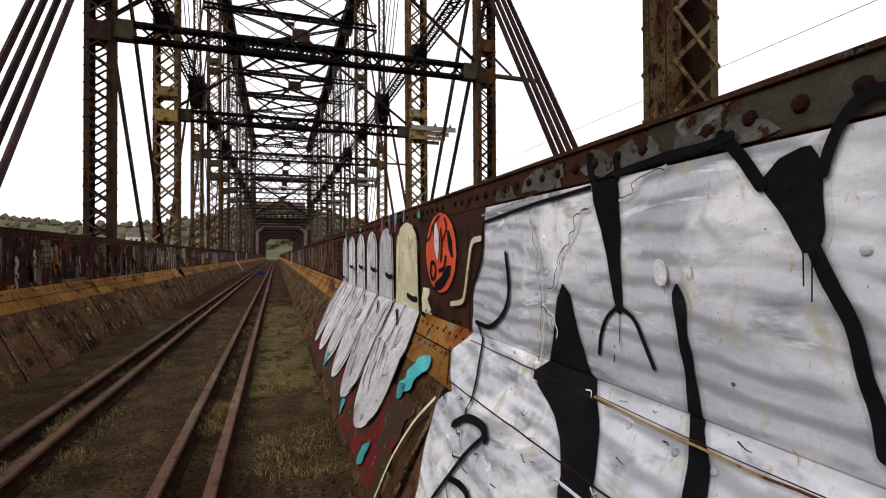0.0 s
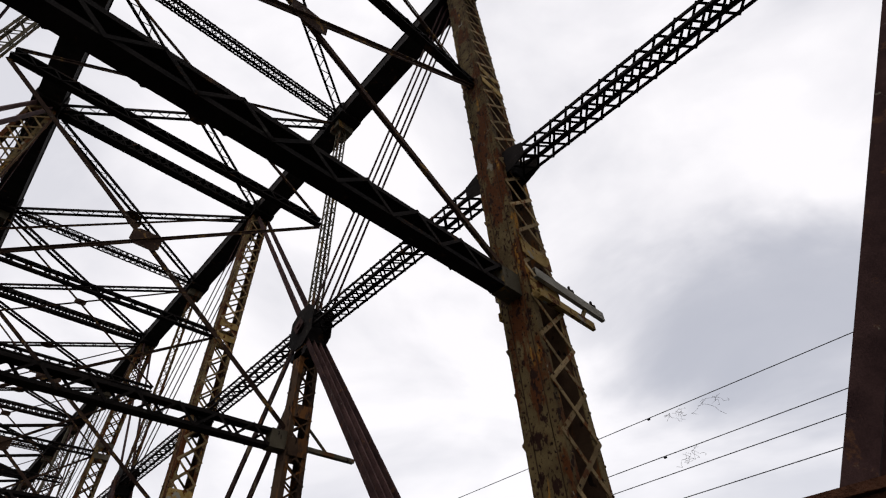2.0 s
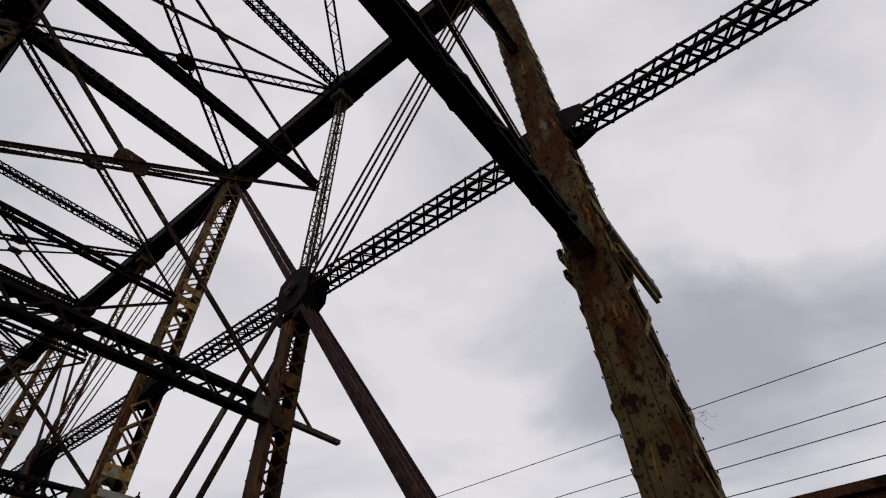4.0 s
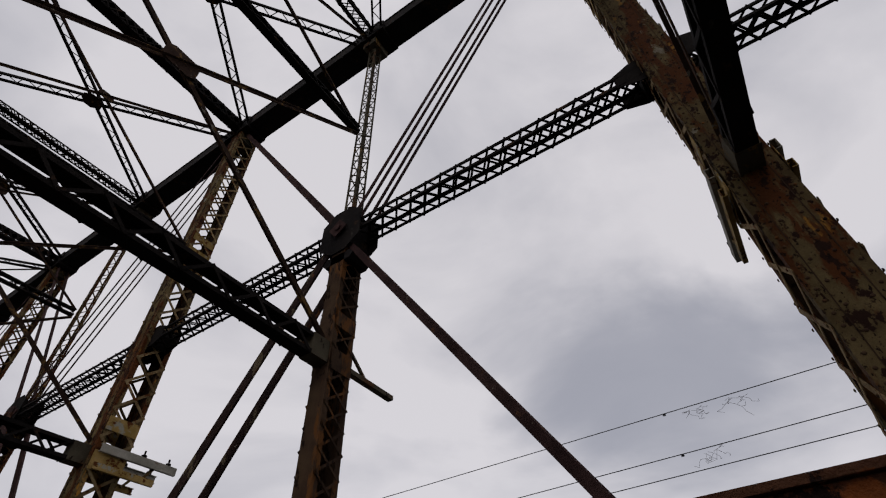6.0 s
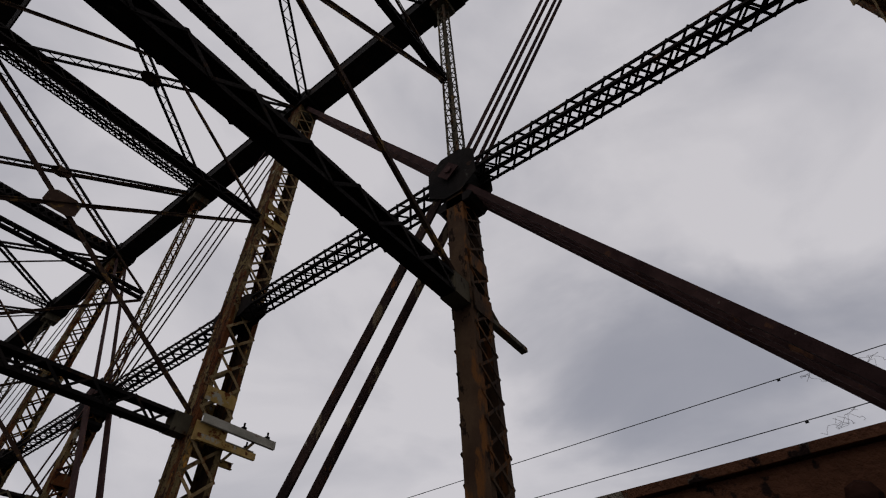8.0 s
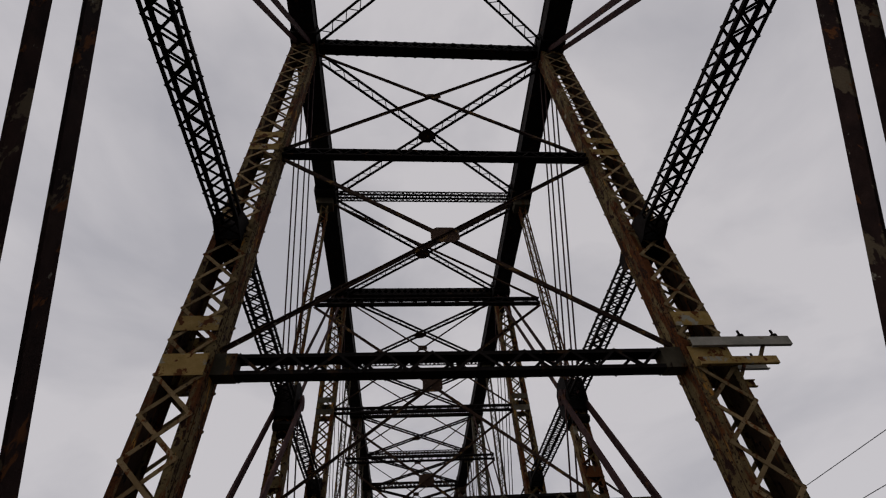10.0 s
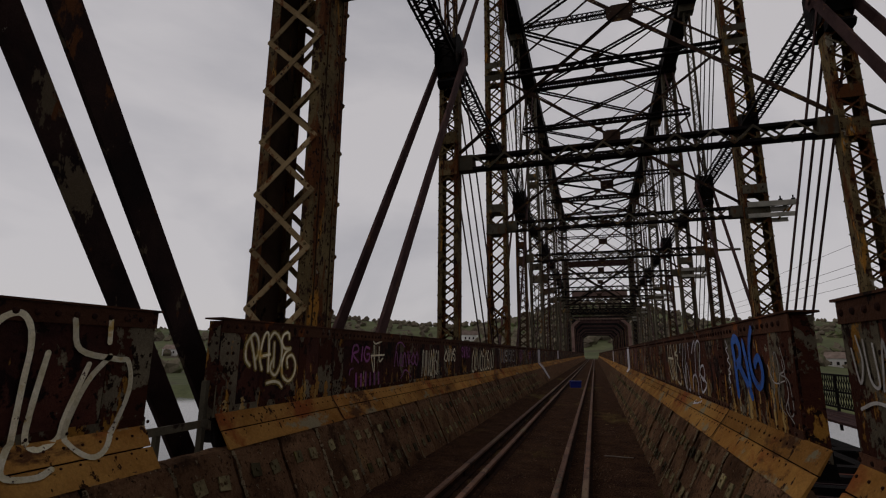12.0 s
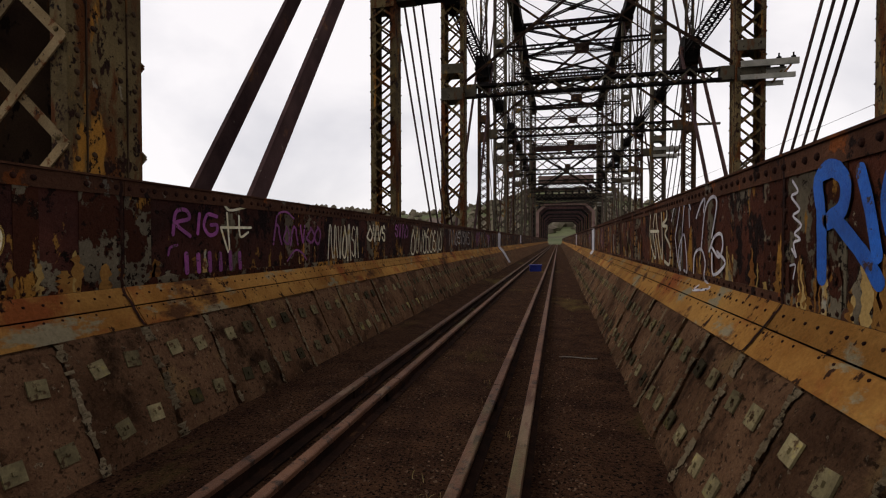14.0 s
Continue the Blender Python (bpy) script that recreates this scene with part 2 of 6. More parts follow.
MOSS = surf("olive_moss_and_silt", (0.088, 0.072, 0.028), (0.165, 0.135, 0.055), 2.0, [((0.055, 0.036, 0.018), 5.0, 0.53, 0.06, (1, 0.5, 1)), ((0.21, 0.18, 0.085), 9.0, 0.60, 0.05, ONE), ((0.065, 0.075, 0.020), 3.0, 0.58, 0.06, ONE)], bump=1.0, bump_scale=70.0, rough=1.0, grain=0.6)
STRAW = surf("dry_grass", (0.15, 0.10, 0.04), (0.30, 0.22, 0.10), 20.0, [((0.085, 0.095, 0.028), 2.0, 0.55, 0.1, ONE)], bump=0.0, vary=0.5, island=True)
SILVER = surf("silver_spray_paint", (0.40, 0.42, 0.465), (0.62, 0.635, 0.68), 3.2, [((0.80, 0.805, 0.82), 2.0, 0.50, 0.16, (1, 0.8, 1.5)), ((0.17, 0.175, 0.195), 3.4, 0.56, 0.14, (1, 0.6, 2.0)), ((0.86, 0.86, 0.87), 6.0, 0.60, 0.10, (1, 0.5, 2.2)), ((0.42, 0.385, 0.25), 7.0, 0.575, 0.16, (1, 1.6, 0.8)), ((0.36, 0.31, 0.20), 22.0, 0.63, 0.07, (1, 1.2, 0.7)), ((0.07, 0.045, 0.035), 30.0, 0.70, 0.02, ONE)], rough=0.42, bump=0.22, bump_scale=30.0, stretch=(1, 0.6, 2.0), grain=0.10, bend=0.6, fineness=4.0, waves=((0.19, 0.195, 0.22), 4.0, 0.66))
WHITE = surf("white_spray_paint", (0.52, 0.51, 0.53), (0.80, 0.79, 0.80), 6.0, [((0.25, 0.24, 0.25), 7.0, 0.585, 0.06, ONE), ((0.10, 0.05, 0.04), 12.0, 0.66, 0.02, ONE)], rough=0.55, bump=0.5, bump_scale=40.0, bend=0.4)
CREAM = surf("cream_spray_paint", (0.55, 0.48, 0.27), (0.70, 0.66, 0.48), 5.0, [((0.34, 0.30, 0.17), 6.0, 0.59, 0.06, ONE), ((0.12, 0.06, 0.04), 12.0, 0.67, 0.02, ONE)], rough=0.6)
TAGWHITE = surf("pale_tag_paint", (0.50, 0.44, 0.28), (0.64, 0.59, 0.45), 9.0, [((0.42, 0.27, 0.06), 5.0, 0.56, 0.08, ONE), ((0.05, 0.02, 0.015), 14.0, 0.63, 0.02, ONE)], rough=0.6)
TAGPALE = surf("pale_violet_tag_paint", (0.36, 0.34, 0.37), (0.52, 0.50, 0.52), 9.0, [((0.20, 0.17, 0.22), 5.0, 0.56, 0.08, ONE), ((0.05, 0.02, 0.015), 14.0, 0.62, 0.02, ONE)], rough=0.6)
TAGGREY = surf("grey_tag_paint", (0.24, 0.22, 0.20), (0.36, 0.34, 0.32), 9.0, [((0.04, 0.018, 0.012), 12.0, 0.60, 0.02, ONE)], rough=0.7)
BLACK = surf("black_spray_paint", (0.004, 0.004, 0.005), (0.009, 0.009, 0.010), 4.0, [((0.016, 0.016, 0.019), 3.0, 0.56, 0.12, (1, 0.6, 1.4)), ((0.04, 0.036, 0.036), 26.0, 0.69, 0.03, ONE)], rough=0.72, bump=0.3)
ORANGE = surf("orange_spray_paint", (0.58, 0.055, 0.010), (0.72, 0.085, 0.015), 6.0, [((0.25, 0.03, 0.012), 5.0, 0.60, 0.10, ONE)], rough=0.5)
BLUE = surf("blue_spray_paint", (0.003, 0.050, 0.24), (0.005, 0.080, 0.36), 6.0, [((0.035, 0.013, 0.010), 7.0, 0.60, 0.02, ONE), ((0.02, 0.008, 0.006), 16.0, 0.62, 0.02, ONE)], rough=0.55)
PRIMER = surf("dark_red_brown_primer", (0.026, 0.011, 0.008), (0.055, 0.021, 0.013), 2.4, [((0.012, 0.006, 0.005), 5.0, 0.56, 0.08, (1, 1, 0.5)), ((0.10, 0.040, 0.015), 12.0, 0.64, 0.03, ONE)], bump=0.6, bump_scale=40.0, rough=0.7)
PURPLE = surf("purple_spray_paint", (0.15, 0.028, 0.13), (0.25, 0.05, 0.21), 6.0, [((0.04, 0.014, 0.018), 12.0, 0.58, 0.03, ONE)], rough=0.6)
TEAL = surf("teal_spray_paint", (0.035, 0.30, 0.32), (0.065, 0.44, 0.45), 6.0, [((0.06, 0.10, 0.09), 9.0, 0.585, 0.03, ONE), ((0.20, 0.60, 0.58), 7.0, 0.62, 0.05, ONE)], rough=0.5)
RED = surf("dark_red_paint", (0.085, 0.010, 0.012), (0.16, 0.018, 0.02), 4.0, [((0.050, 0.030, 0.018), 3.0, 0.45, 0.04, ONE), ((0.16, 0.11, 0.06), 9.0, 0.62, 0.03, ONE)], rough=0.75)
PINK = surf("faded_pink_steel", (0.17, 0.105, 0.09), (0.23, 0.15, 0.125), 0.8, [((0.06, 0.035, 0.03), 1.5, 0.58, 0.1, ONE)])
PALEGREY = surf("galvanised_bar", (0.20, 0.19, 0.16), (0.30, 0.28, 0.24), 3.0, [((0.12, 0.07, 0.04), 6.0, 0.6, 0.1, ONE)])
GROUND = surf("far_grassland", (0.055, 0.065, 0.028), (0.095, 0.10, 0.045), 0.02, [((0.06, 0.048, 0.034), 0.035, 0.54, 0.1, ONE)], bump=0.0, bump_scale=0.4, vary=0.0)
WATER = surf("river_water", (0.05, 0.055, 0.055), (0.07, 0.072, 0.07), 0.05, rough=0.12, bump=0.15, bump_scale=1.2, vary=0.0, grain=0.05)
WOODS = surf("bare_spring_woods", (0.085, 0.068, 0.050), (0.13, 0.11, 0.075), 0.03, [((0.07, 0.085, 0.032), 0.05, 0.56, 0.08, ONE)], bump=0.0, vary=0.0, bump_scale=0.5)
HOUSEWALL = surf("pale_house_wall", (0.45, 0.43, 0.40), (0.6, 0.58, 0.55), 0.2, bump=0.0, vary=0.4)
HOUSEROOF = surf("grey_brown_roof", (0.10, 0.075, 0.06), (0.16, 0.12, 0.10), 0.4, bump=0.0, vary=0.4)
RUSTBAR = surf("red_brown_bar", (0.10, 0.035, 0.022), (0.15, 0.05, 0.03), 3.0)
BLUEBAG = surf("blue_plastic", (0.012, 0.02, 0.22), (0.02, 0.04, 0.32), 4.0, rough=0.4)
CABLE = surf("black_cable", (0.02, 0.02, 0.022), (0.03, 0.03, 0.032), 1.0, bump=0.0)


def specks(name, colour, cover):
    """Overspray: fine specks of paint with the wall showing between them."""
    m = bpy.data.materials.new(name)
    m.use_nodes = True
    N, L = m.node_tree.nodes, m.node_tree.links
    bsdf, geo, n, r = N["Principled BSDF"], N.new("ShaderNodeNewGeometry"), N.new("ShaderNodeTexNoise"), N.new("ShaderNodeMapRange")
    n.inputs["Scale"].default_value, n.inputs["Detail"].default_value = 1500.0, 1.0
    r.inputs[1].default_value, r.inputs[2].default_value = 0.52 - cover, 0.86 - cover
    L.new(geo.outputs["Position"], n.inputs[0])
    L.new(n.outputs[0], r.inputs[0])
    L.new(r.outputs[0], bsdf.inputs["Alpha"])
    bsdf.inputs["Base Color"].default_value = (*colour, 1)
    bsdf.inputs["Roughness"].default_value, bsdf.inputs["Specular IOR Level"].default_value = 0.8, 0.05
    return m


BLACKMIST = specks("black_overspray", (0.012, 0.012, 0.014), 0.02)
CREAMMIST = specks("yellowish_overspray", (0.42, 0.29, 0.08), 0.20)


# ---- building helpers ----
class Bag:
    """Collects solid shapes into one mesh."""

    def __init__(self):
        self.v, self.f = [], []

    def prism(self, a, b, u, w, h, ou=0.0, ov=0.0):
        """A bar from a to b; w across the side vector u, h across the third way; ou, ov shift it sideways."""
        return self.extrude(a, b, u, [(ou - w / 2, ov - h / 2), (ou + w / 2, ov - h / 2), (ou + w / 2, ov + h / 2), (ou - w / 2, ov + h / 2)])

    def extrude(self, a, b, u, profile):
        """A profile of (u, v) points, counter-clockwise, drawn from a to b."""
        a, b, u = Vector(a), Vector(b), Vector(u)
        d = (b - a).normalized()
        u = (u - d * u.dot(d)).normalized()
        v = d.cross(u)
        n, k = len(self.v), len(profile)
        for p in (a, b):
            self.v += [p + u * pu + v * pv for pu, pv in profile]
        self.f += [tuple(n + i for i in reversed(range(k))), tuple(n + k + i for i in range(k))]
        self.f += [(n + i, n + (i + 1) % k, n + k + (i + 1) % k, n + k + i) for i in range(k)]
        return self

    def box(self, x0, y0, z0, x1, y1, z1):
        return self.prism(((x0 + x1) / 2, (y0 + y1) / 2, z0), ((x0 + x1) / 2, (y0 + y1) / 2, z1), (1, 0, 0), abs(x1 - x0), abs(y1 - y0))

    def rod(self, a, b, r, sides=8, u=(0.3, 0.5, 0.81)):
        return self.extrude(a, b, u, [(r * math.cos(2 * math.pi * i / sides), r * math.sin(2 * math.pi * i / sides)) for i in range(sides)])

    def dome(self, at, normal, r):
        """A rivet head."""
        nrm = Vector(normal).normalized()
        u = nrm.orthogonal().normalized()
        w = nrm.cross(u)
        n, at = len(self.v), Vector(at)
        for ring, up in ((1.0, 0.0), (0.72, 0.5)):
            self.v += [at + (u * math.cos(a) + w * math.sin(a)) * r * ring + nrm * r * up for a in (i * math.pi / 4 for i in range(8))]
        self.v.append(at + nrm * r * 0.72)
        for i in range(8):
            j = (i + 1) % 8
            self.f += [(n + i, n + j, n + 8 + j, n + 8 + i), (n + 8 + i, n + 8 + j, n + 16)]
        return self

    def mesh(self, name):
        me = bpy.data.meshes.new(name)
        me.from_pydata([tuple(p) for p in self.v], [], self.f)
        me.update()
        return me


def part(name, bag, material, parent=None, label="", kind=""):
    me = bag if isinstance(bag, bpy.types.Mesh) else bag.mesh(name)
    if material and not me.materials:
        me.materials.append(material)
    ob = new(name, me)
    ob.parent = parent
    return tagged(ob, label, kind=kind)


def thing(name, label, category, group="", kind="", m=None):
    ob = new(name)
    if m is not None:
        ob.matrix_basis = m
    return tagged(ob, label, category, group, kind)


def axes(a, b, u):
    """The pose whose z runs from a to b and whose x is the side vector u."""
    a, b, u = Vector(a), Vector(b), Vector(u)
    d = (b - a).normalized()
    u = (u - d * u.dot(d)).normalized()
    return Matrix.Translation(a) @ Matrix((u, d.cross(u), d)).transposed().to_4x4()


def channel_profile(w, depth, flange, t, s):
    """A U section whose web stands at s * w / 2 and whose flanges turn inwards."""
    x0, x1, y = s * w / 2, s * (w / 2 - flange), depth / 2
    pts = [(x0, -y), (x0, y), (x1, y), (x1, y - t), (x0 - s * t, y - t), (x0 - s * t, -y + t), (x1, -y + t), (x1, -y)]
    return pts if s < 0 else pts[::-1]


def angle_profile(w, depth, leg, t, s, q):
    x, y = s * w / 2, q * depth / 2
    pts = [(x, y), (x - s * leg, y), (x - s * leg, y - q * t), (x - s * t, y - q * t), (x - s * t, y - q * leg), (x, y - q * leg)]
    return pts[::-1] if s * q < 0 else pts


BAR_MESH = {}


def lacing_bar(th, mat, length, width, ang, x, y, z):
    key = (mat.name, round(length, 3), width)
    if key not in BAR_MESH:
        BAR_MESH[key] = Bag().prism((0, 0, -length / 2), (0, 0, length / 2), (1, 0, 0), width, 0.012).mesh("lacing_bar")
        BAR_MESH[key].materials.append(mat)
    ob = part("lacing_bar", BAR_MESH[key], None, th)
    ob.matrix_basis = pose(x, y, z, 0, math.degrees(ang), 0)


def laced(name, a, b, u, width, depth, mat, label, category, group, pitch=0.5, double=True, style="channel", flange=0.11, bar=0.065, near=False, faces=(-1, 1), lace=None, four=False, inner_shade=None):
    """A built-up member: two channels or four angles, joined by lacing bars on its faces."""
    L = (Vector(b) - Vector(a)).length
    th = thing(name, label, category, group, m=axes(a, b, u))
    O, Z, X = (0, 0, 0), (0, 0, L), (1, 0, 0)
    for s in (-1, 1):
        if style == "channel":
            ob = part("channel", Bag().extrude(O, Z, X, channel_profile(width, depth, flange, 0.018, s)), mat, th)
            # inner web faces get a darker rust colour that paints in the post's shade
            if inner_shade:
                ob.data.materials.append(inner_shade)
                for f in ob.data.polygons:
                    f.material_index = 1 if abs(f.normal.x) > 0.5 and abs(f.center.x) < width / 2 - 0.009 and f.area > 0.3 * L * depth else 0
        else:
            for q in (-1, 1):
                part("corner_angle", Bag().extrude(O, Z, X, angle_profile(width, depth, flange, 0.016, s, q)), mat, th)
    n = max(2, round(L / pitch))
    w, step = width - 0.04, L / n
    ang, length = math.atan2(w, step), math.hypot(w, step) + 0.05
    for q in faces:
        c = Bag()
        for i in range(n):
            s = 1 if (i + (q > 0)) % 2 else -1
            zc = step * (i + 0.5)
            ways = ((s, 0.008), (-s, 0.022)) if double else ((s, 0.008),)
            for way, lift in ways:
                y = q * (depth / 2 + lift)
                if near:
                    lacing_bar(th, lace or mat, length, bar, way * ang, 0, y, zc)
                else:
                    c.prism((-way * w / 2, y, zc - step / 2), (way * w / 2, y, zc + step / 2), (1, 0, 0.01), bar, 0.012)
        if c.v:
            part("lacing", c, lace or mat, th, kind="stuff")
    if four:
        m = max(2, round(L / (pitch * 0.85)))
        w, step = depth - 0.04, L / m
        for q in (-1, 1):
            c = Bag()
            for i in range(m):
                zc = step * (i + 0.5)
                for way, lift in ((1, 0.008), (-1, 0.022)) if double else ((1 if (i + (q > 0)) % 2 else -1, 0.008),):
                    x = q * (width / 2 + lift)
                    c.prism((x, -way * w / 2, zc - step / 2), (x, way * w / 2, zc + step / 2), (0, 1, 0.01), bar, 0.012)
            part("side_lacing", c, lace or mat, th, kind="stuff")
    return th


def plate(name, pts, normal, t, mat, parent, label=""):
    """A flat polygon plate of thickness t."""
    nrm = Vector(normal).normalized()
    pts = [Vector(p) for p in pts]
    c, k = Bag(), len(pts)
    c.v = [p - nrm * t / 2 for p in pts] + [p + nrm * t / 2 for p in pts]
    c.f = [tuple(reversed(range(k))), tuple(range(k, 2 * k))] + [(i, (i + 1) % k, k + (i + 1) % k, k + i) for i in range(k)]
    return part(name, c, mat, parent, label)


# ---- plan ----
XL, XR = -2.945, 7.165            # the two trusses
XC = (XL + XR) / 2
XR0, XR1 = XR + 0.1, XR + 0.035   # the near end of the downstream truss stands out a little
PY, P = 6.304, 7.744               # first main post, half a panel
ZB, ZLOW, ZMID, ZTOP = -1.0, 7.114, 10.55, 22.4
ZSTRUT = 10.54
ZUP_M, ZUP_S = 14.4, 15.15
N0, N1 = -6, 12


def yy(i):
    return PY + P * i


def truss_x(i, x):
    return x if x < XC or i > 1 else XR1 if i == 1 else XR0 if i == 0 else XR0 + 0.15


# ---- trusses ----
def riveted(th, spots, normal, r=0.022):
    c = Bag()
    for p in spots:
        c.dome(p, normal, r)
    part("rivets", c, STEEL if normal[2] else SUBPOST, th, kind="stuff")


def truss_post(i, x):
    main, y = i % 2 == 0, yy(i)
    near = -1 <= i <= 4
    inner = 1 if x < XC else -1
    if main:
        w, d, top = 0.88, 0.66, ZTOP - 0.3
        mat = OLIVE if i < 5 else GREYGREEN
        th = laced("truss_post", (x, y, ZB), (x, y, top), (1, 0, 0), w, d, mat, "tall laced steel main post with flaking olive paint and rust", "bridge post", "main truss posts", pitch=0.78, near=near, flange=0.15, bar=0.075, lace=TANBAR if i < 4 else None, inner_shade=SUBPOST if i < 5 else None)
    else:
        w, d, top = 0.60, 0.40, ZMID
        mat = SUBPOST if i in (1, 5, 7) else OLIVE if i == 3 else GREYGREEN
        th = laced("truss_post", (x, y, ZB), (x, y, top), (1, 0, 0), w, d, mat, "slim laced steel sub post, rusty and grey", "bridge post", "sub truss posts", pitch=0.42, near=near, flange=0.13, bar=0.046)
    for q in (-1, 1):
        for z, h in ((ZLOW + 0.72, 0.36), (ZLOW - 0.22, 0.46)) + (((ZUP_M + 0.45, 0.3), (ZUP_M - 0.2, 0.3)) if main else ()):
            part("batten_plate", Bag().box(-w / 2 + 0.02, q * (d / 2 + 0.036) - 0.006, z - ZB - h / 2, w / 2 - 0.02, q * (d / 2 + 0.036) + 0.006, z - ZB + h / 2), (OCHRE if i < 3 else GREYGREEN) if main else mat, th, "riveted batten plate with rust spots")
    if main:
        z = ZSTRUT - ZB
        prof = [(-0.86, -0.20), (-0.46, -0.36), (0.46, -0.36), (0.86, -0.20), (0.86, 0.20), (0.50, 0.36), (-0.50, 0.36), (-0.86, 0.20)]
        for s in (-1, 1):
            plate("gusset_plate", [(s * 0.27, a, z + b) for a, b in prof], (1, 0, 0), 0.022, STEEL, th, "black gusset plate")
        for q in (-1, 1):
            part("diaphragm", Bag().box(-0.25, q * 0.44 - 0.01, z - 0.34, 0.25, q * 0.44 + 0.01, z + 0.34), STEEL, th)
        part("pin", Bag().rod((-0.40, 0, z), (0.40, 0, z), 0.11, 12, (0, 1, 0)), STEEL, th)
    if near and main:
        spots = []
        for k in range(int((top - ZB) / 0.16)):
            z = 0.1 + 0.16 * k
            spots += [(inner * (w / 2 + 0.001), s * (d / 2 - 0.075), z) for s in (-1, 1)]
            if k % 2 == 0:
                spots += [(inner * (w / 2 + 0.001), s * 0.12, z + 0.05) for s in (-1, 1)]
        riveted(th, spots, (inner, 0, 0), 0.023)
        for s in (-1, 1):
            part("cover_strip", Bag().box(inner * (w / 2 + 0.0005), s * (d / 2 - 0.155), 0, inner * (w / 2 + 0.012), s * (d / 2 - 0.145), top - ZB), SUBPOST, th)
        c = Bag()
        for k in range(int((top - ZB) / 0.39)):
            for q in (-1, 1):
                for s in (-1, 1):
                    c.dome((s * (w / 2 - 0.06), q * (d / 2 + 0.026), 0.39 * k), (0, q, 0), 0.024)
        part("rivets", c, OLIVE, th, kind="stuff")
    return th


def pin_node(i, x):
    """Plates and pin where the diagonals cross a sub post."""
    y = yy(i)
    th = thing("pin_joint", "dark steel pin joint with gusset plates at a sub post", "pin joint", "pin joints", m=pose(x, y, ZMID))
    for s in (-1, 1):
        xo = s * 0.33
        plate("gusset_plate", [(xo, -0.62, -0.42), (xo, -0.2, -0.75), (xo, 0.2, -0.75), (xo, 0.62, -0.42), (xo, 0.62, 0.42), (xo, 0.25, 0.72), (xo, -0.25, 0.72), (xo, -0.62, 0.42)], (1, 0, 0), 0.02, STEEL, th)
        plate("pin_plate", [(s * 0.42, -0.26, -0.02), (s * 0.42, 0.06, -0.28), (s * 0.42, 0.30, 0.04), (s * 0.42, -0.02, 0.30)], (1, 0, 0), 0.03, EYEBAR, th, "brown riveted pin plate")
    part("pin", Bag().rod((-0.48, 0, 0), (0.48, 0, 0), 0.09, 12, (0, 1, 0)), EYEBAR, th)
    part("foot_plate", Bag().extrude((-0.3, 0, -0.95), (0.3, 0, -0.95), (0, 1, 0), [(-0.36, -0.12), (0.36, -0.12), (0.46, 0.0), (0.36, 0.14), (-0.36, 0.14), (-0.46, 0.0)]), STEEL, th)
    for q in (-1, 1):
        part("web_plate", Bag().box(-0.3, q * 0.34 - 0.012, -0.6, 0.3, q * 0.34 + 0.012, 0.55), STEEL, th)


def eyebars(x, ya, za, yb, zb, offsets, width, thick, label, mat=EYEBAR):
    """A set of flat bars side by side with round heads on the pins."""
    th = thing("eyebar_diagonal", label, "eyebars", "diagonal eyebars", m=axes((x, ya, za), (x, yb, zb), (1, 0, 0)))
    L = math.hypot(yb - ya, zb - za)
    for o in offsets:
        c = Bag().prism((o, 0, 0), (o, 0, L), (1, 0, 0), thick, width)
        for z in (0.0, L):
            c.rod((o - thick * 0.55, 0, z), (o + thick * 0.55, 0, z), width * 1.05, 12, (0, 1, 0))
        part("eyebar", c, mat, th)


def chord_piece(name, x, ya, yb, z, w, h, label):
    th = thing(name, label, "bridge chord", name.replace("_", " ") + "s", m=axes((x, ya, z), (x, yb, z), (1, 0, 0)))
    L = yb - ya
    part("cover_plate", Bag().prism((0, 0, 0), (0, 0, L), (1, 0, 0), w + 0.12, 0.03, 0, -h / 2), STEEL, th)
    part("bottom_plate", Bag().prism((0, 0, 0), (0, 0, L), (1, 0, 0), w + 0.06, 0.02, 0, h / 2), STEEL, th)
    for s in (-1, 1):
        part("web_plate", Bag().extrude((0, 0, 0), (0, 0, L), (1, 0, 0), [(s * w / 2 - 0.02, -h / 2 + 0.015), (s * w / 2 + 0.02, -h / 2 + 0.015), (s * w / 2 + 0.02, h / 2 - 0.01), (s * w / 2 - 0.02, h / 2 - 0.01)]), STEEL, th)


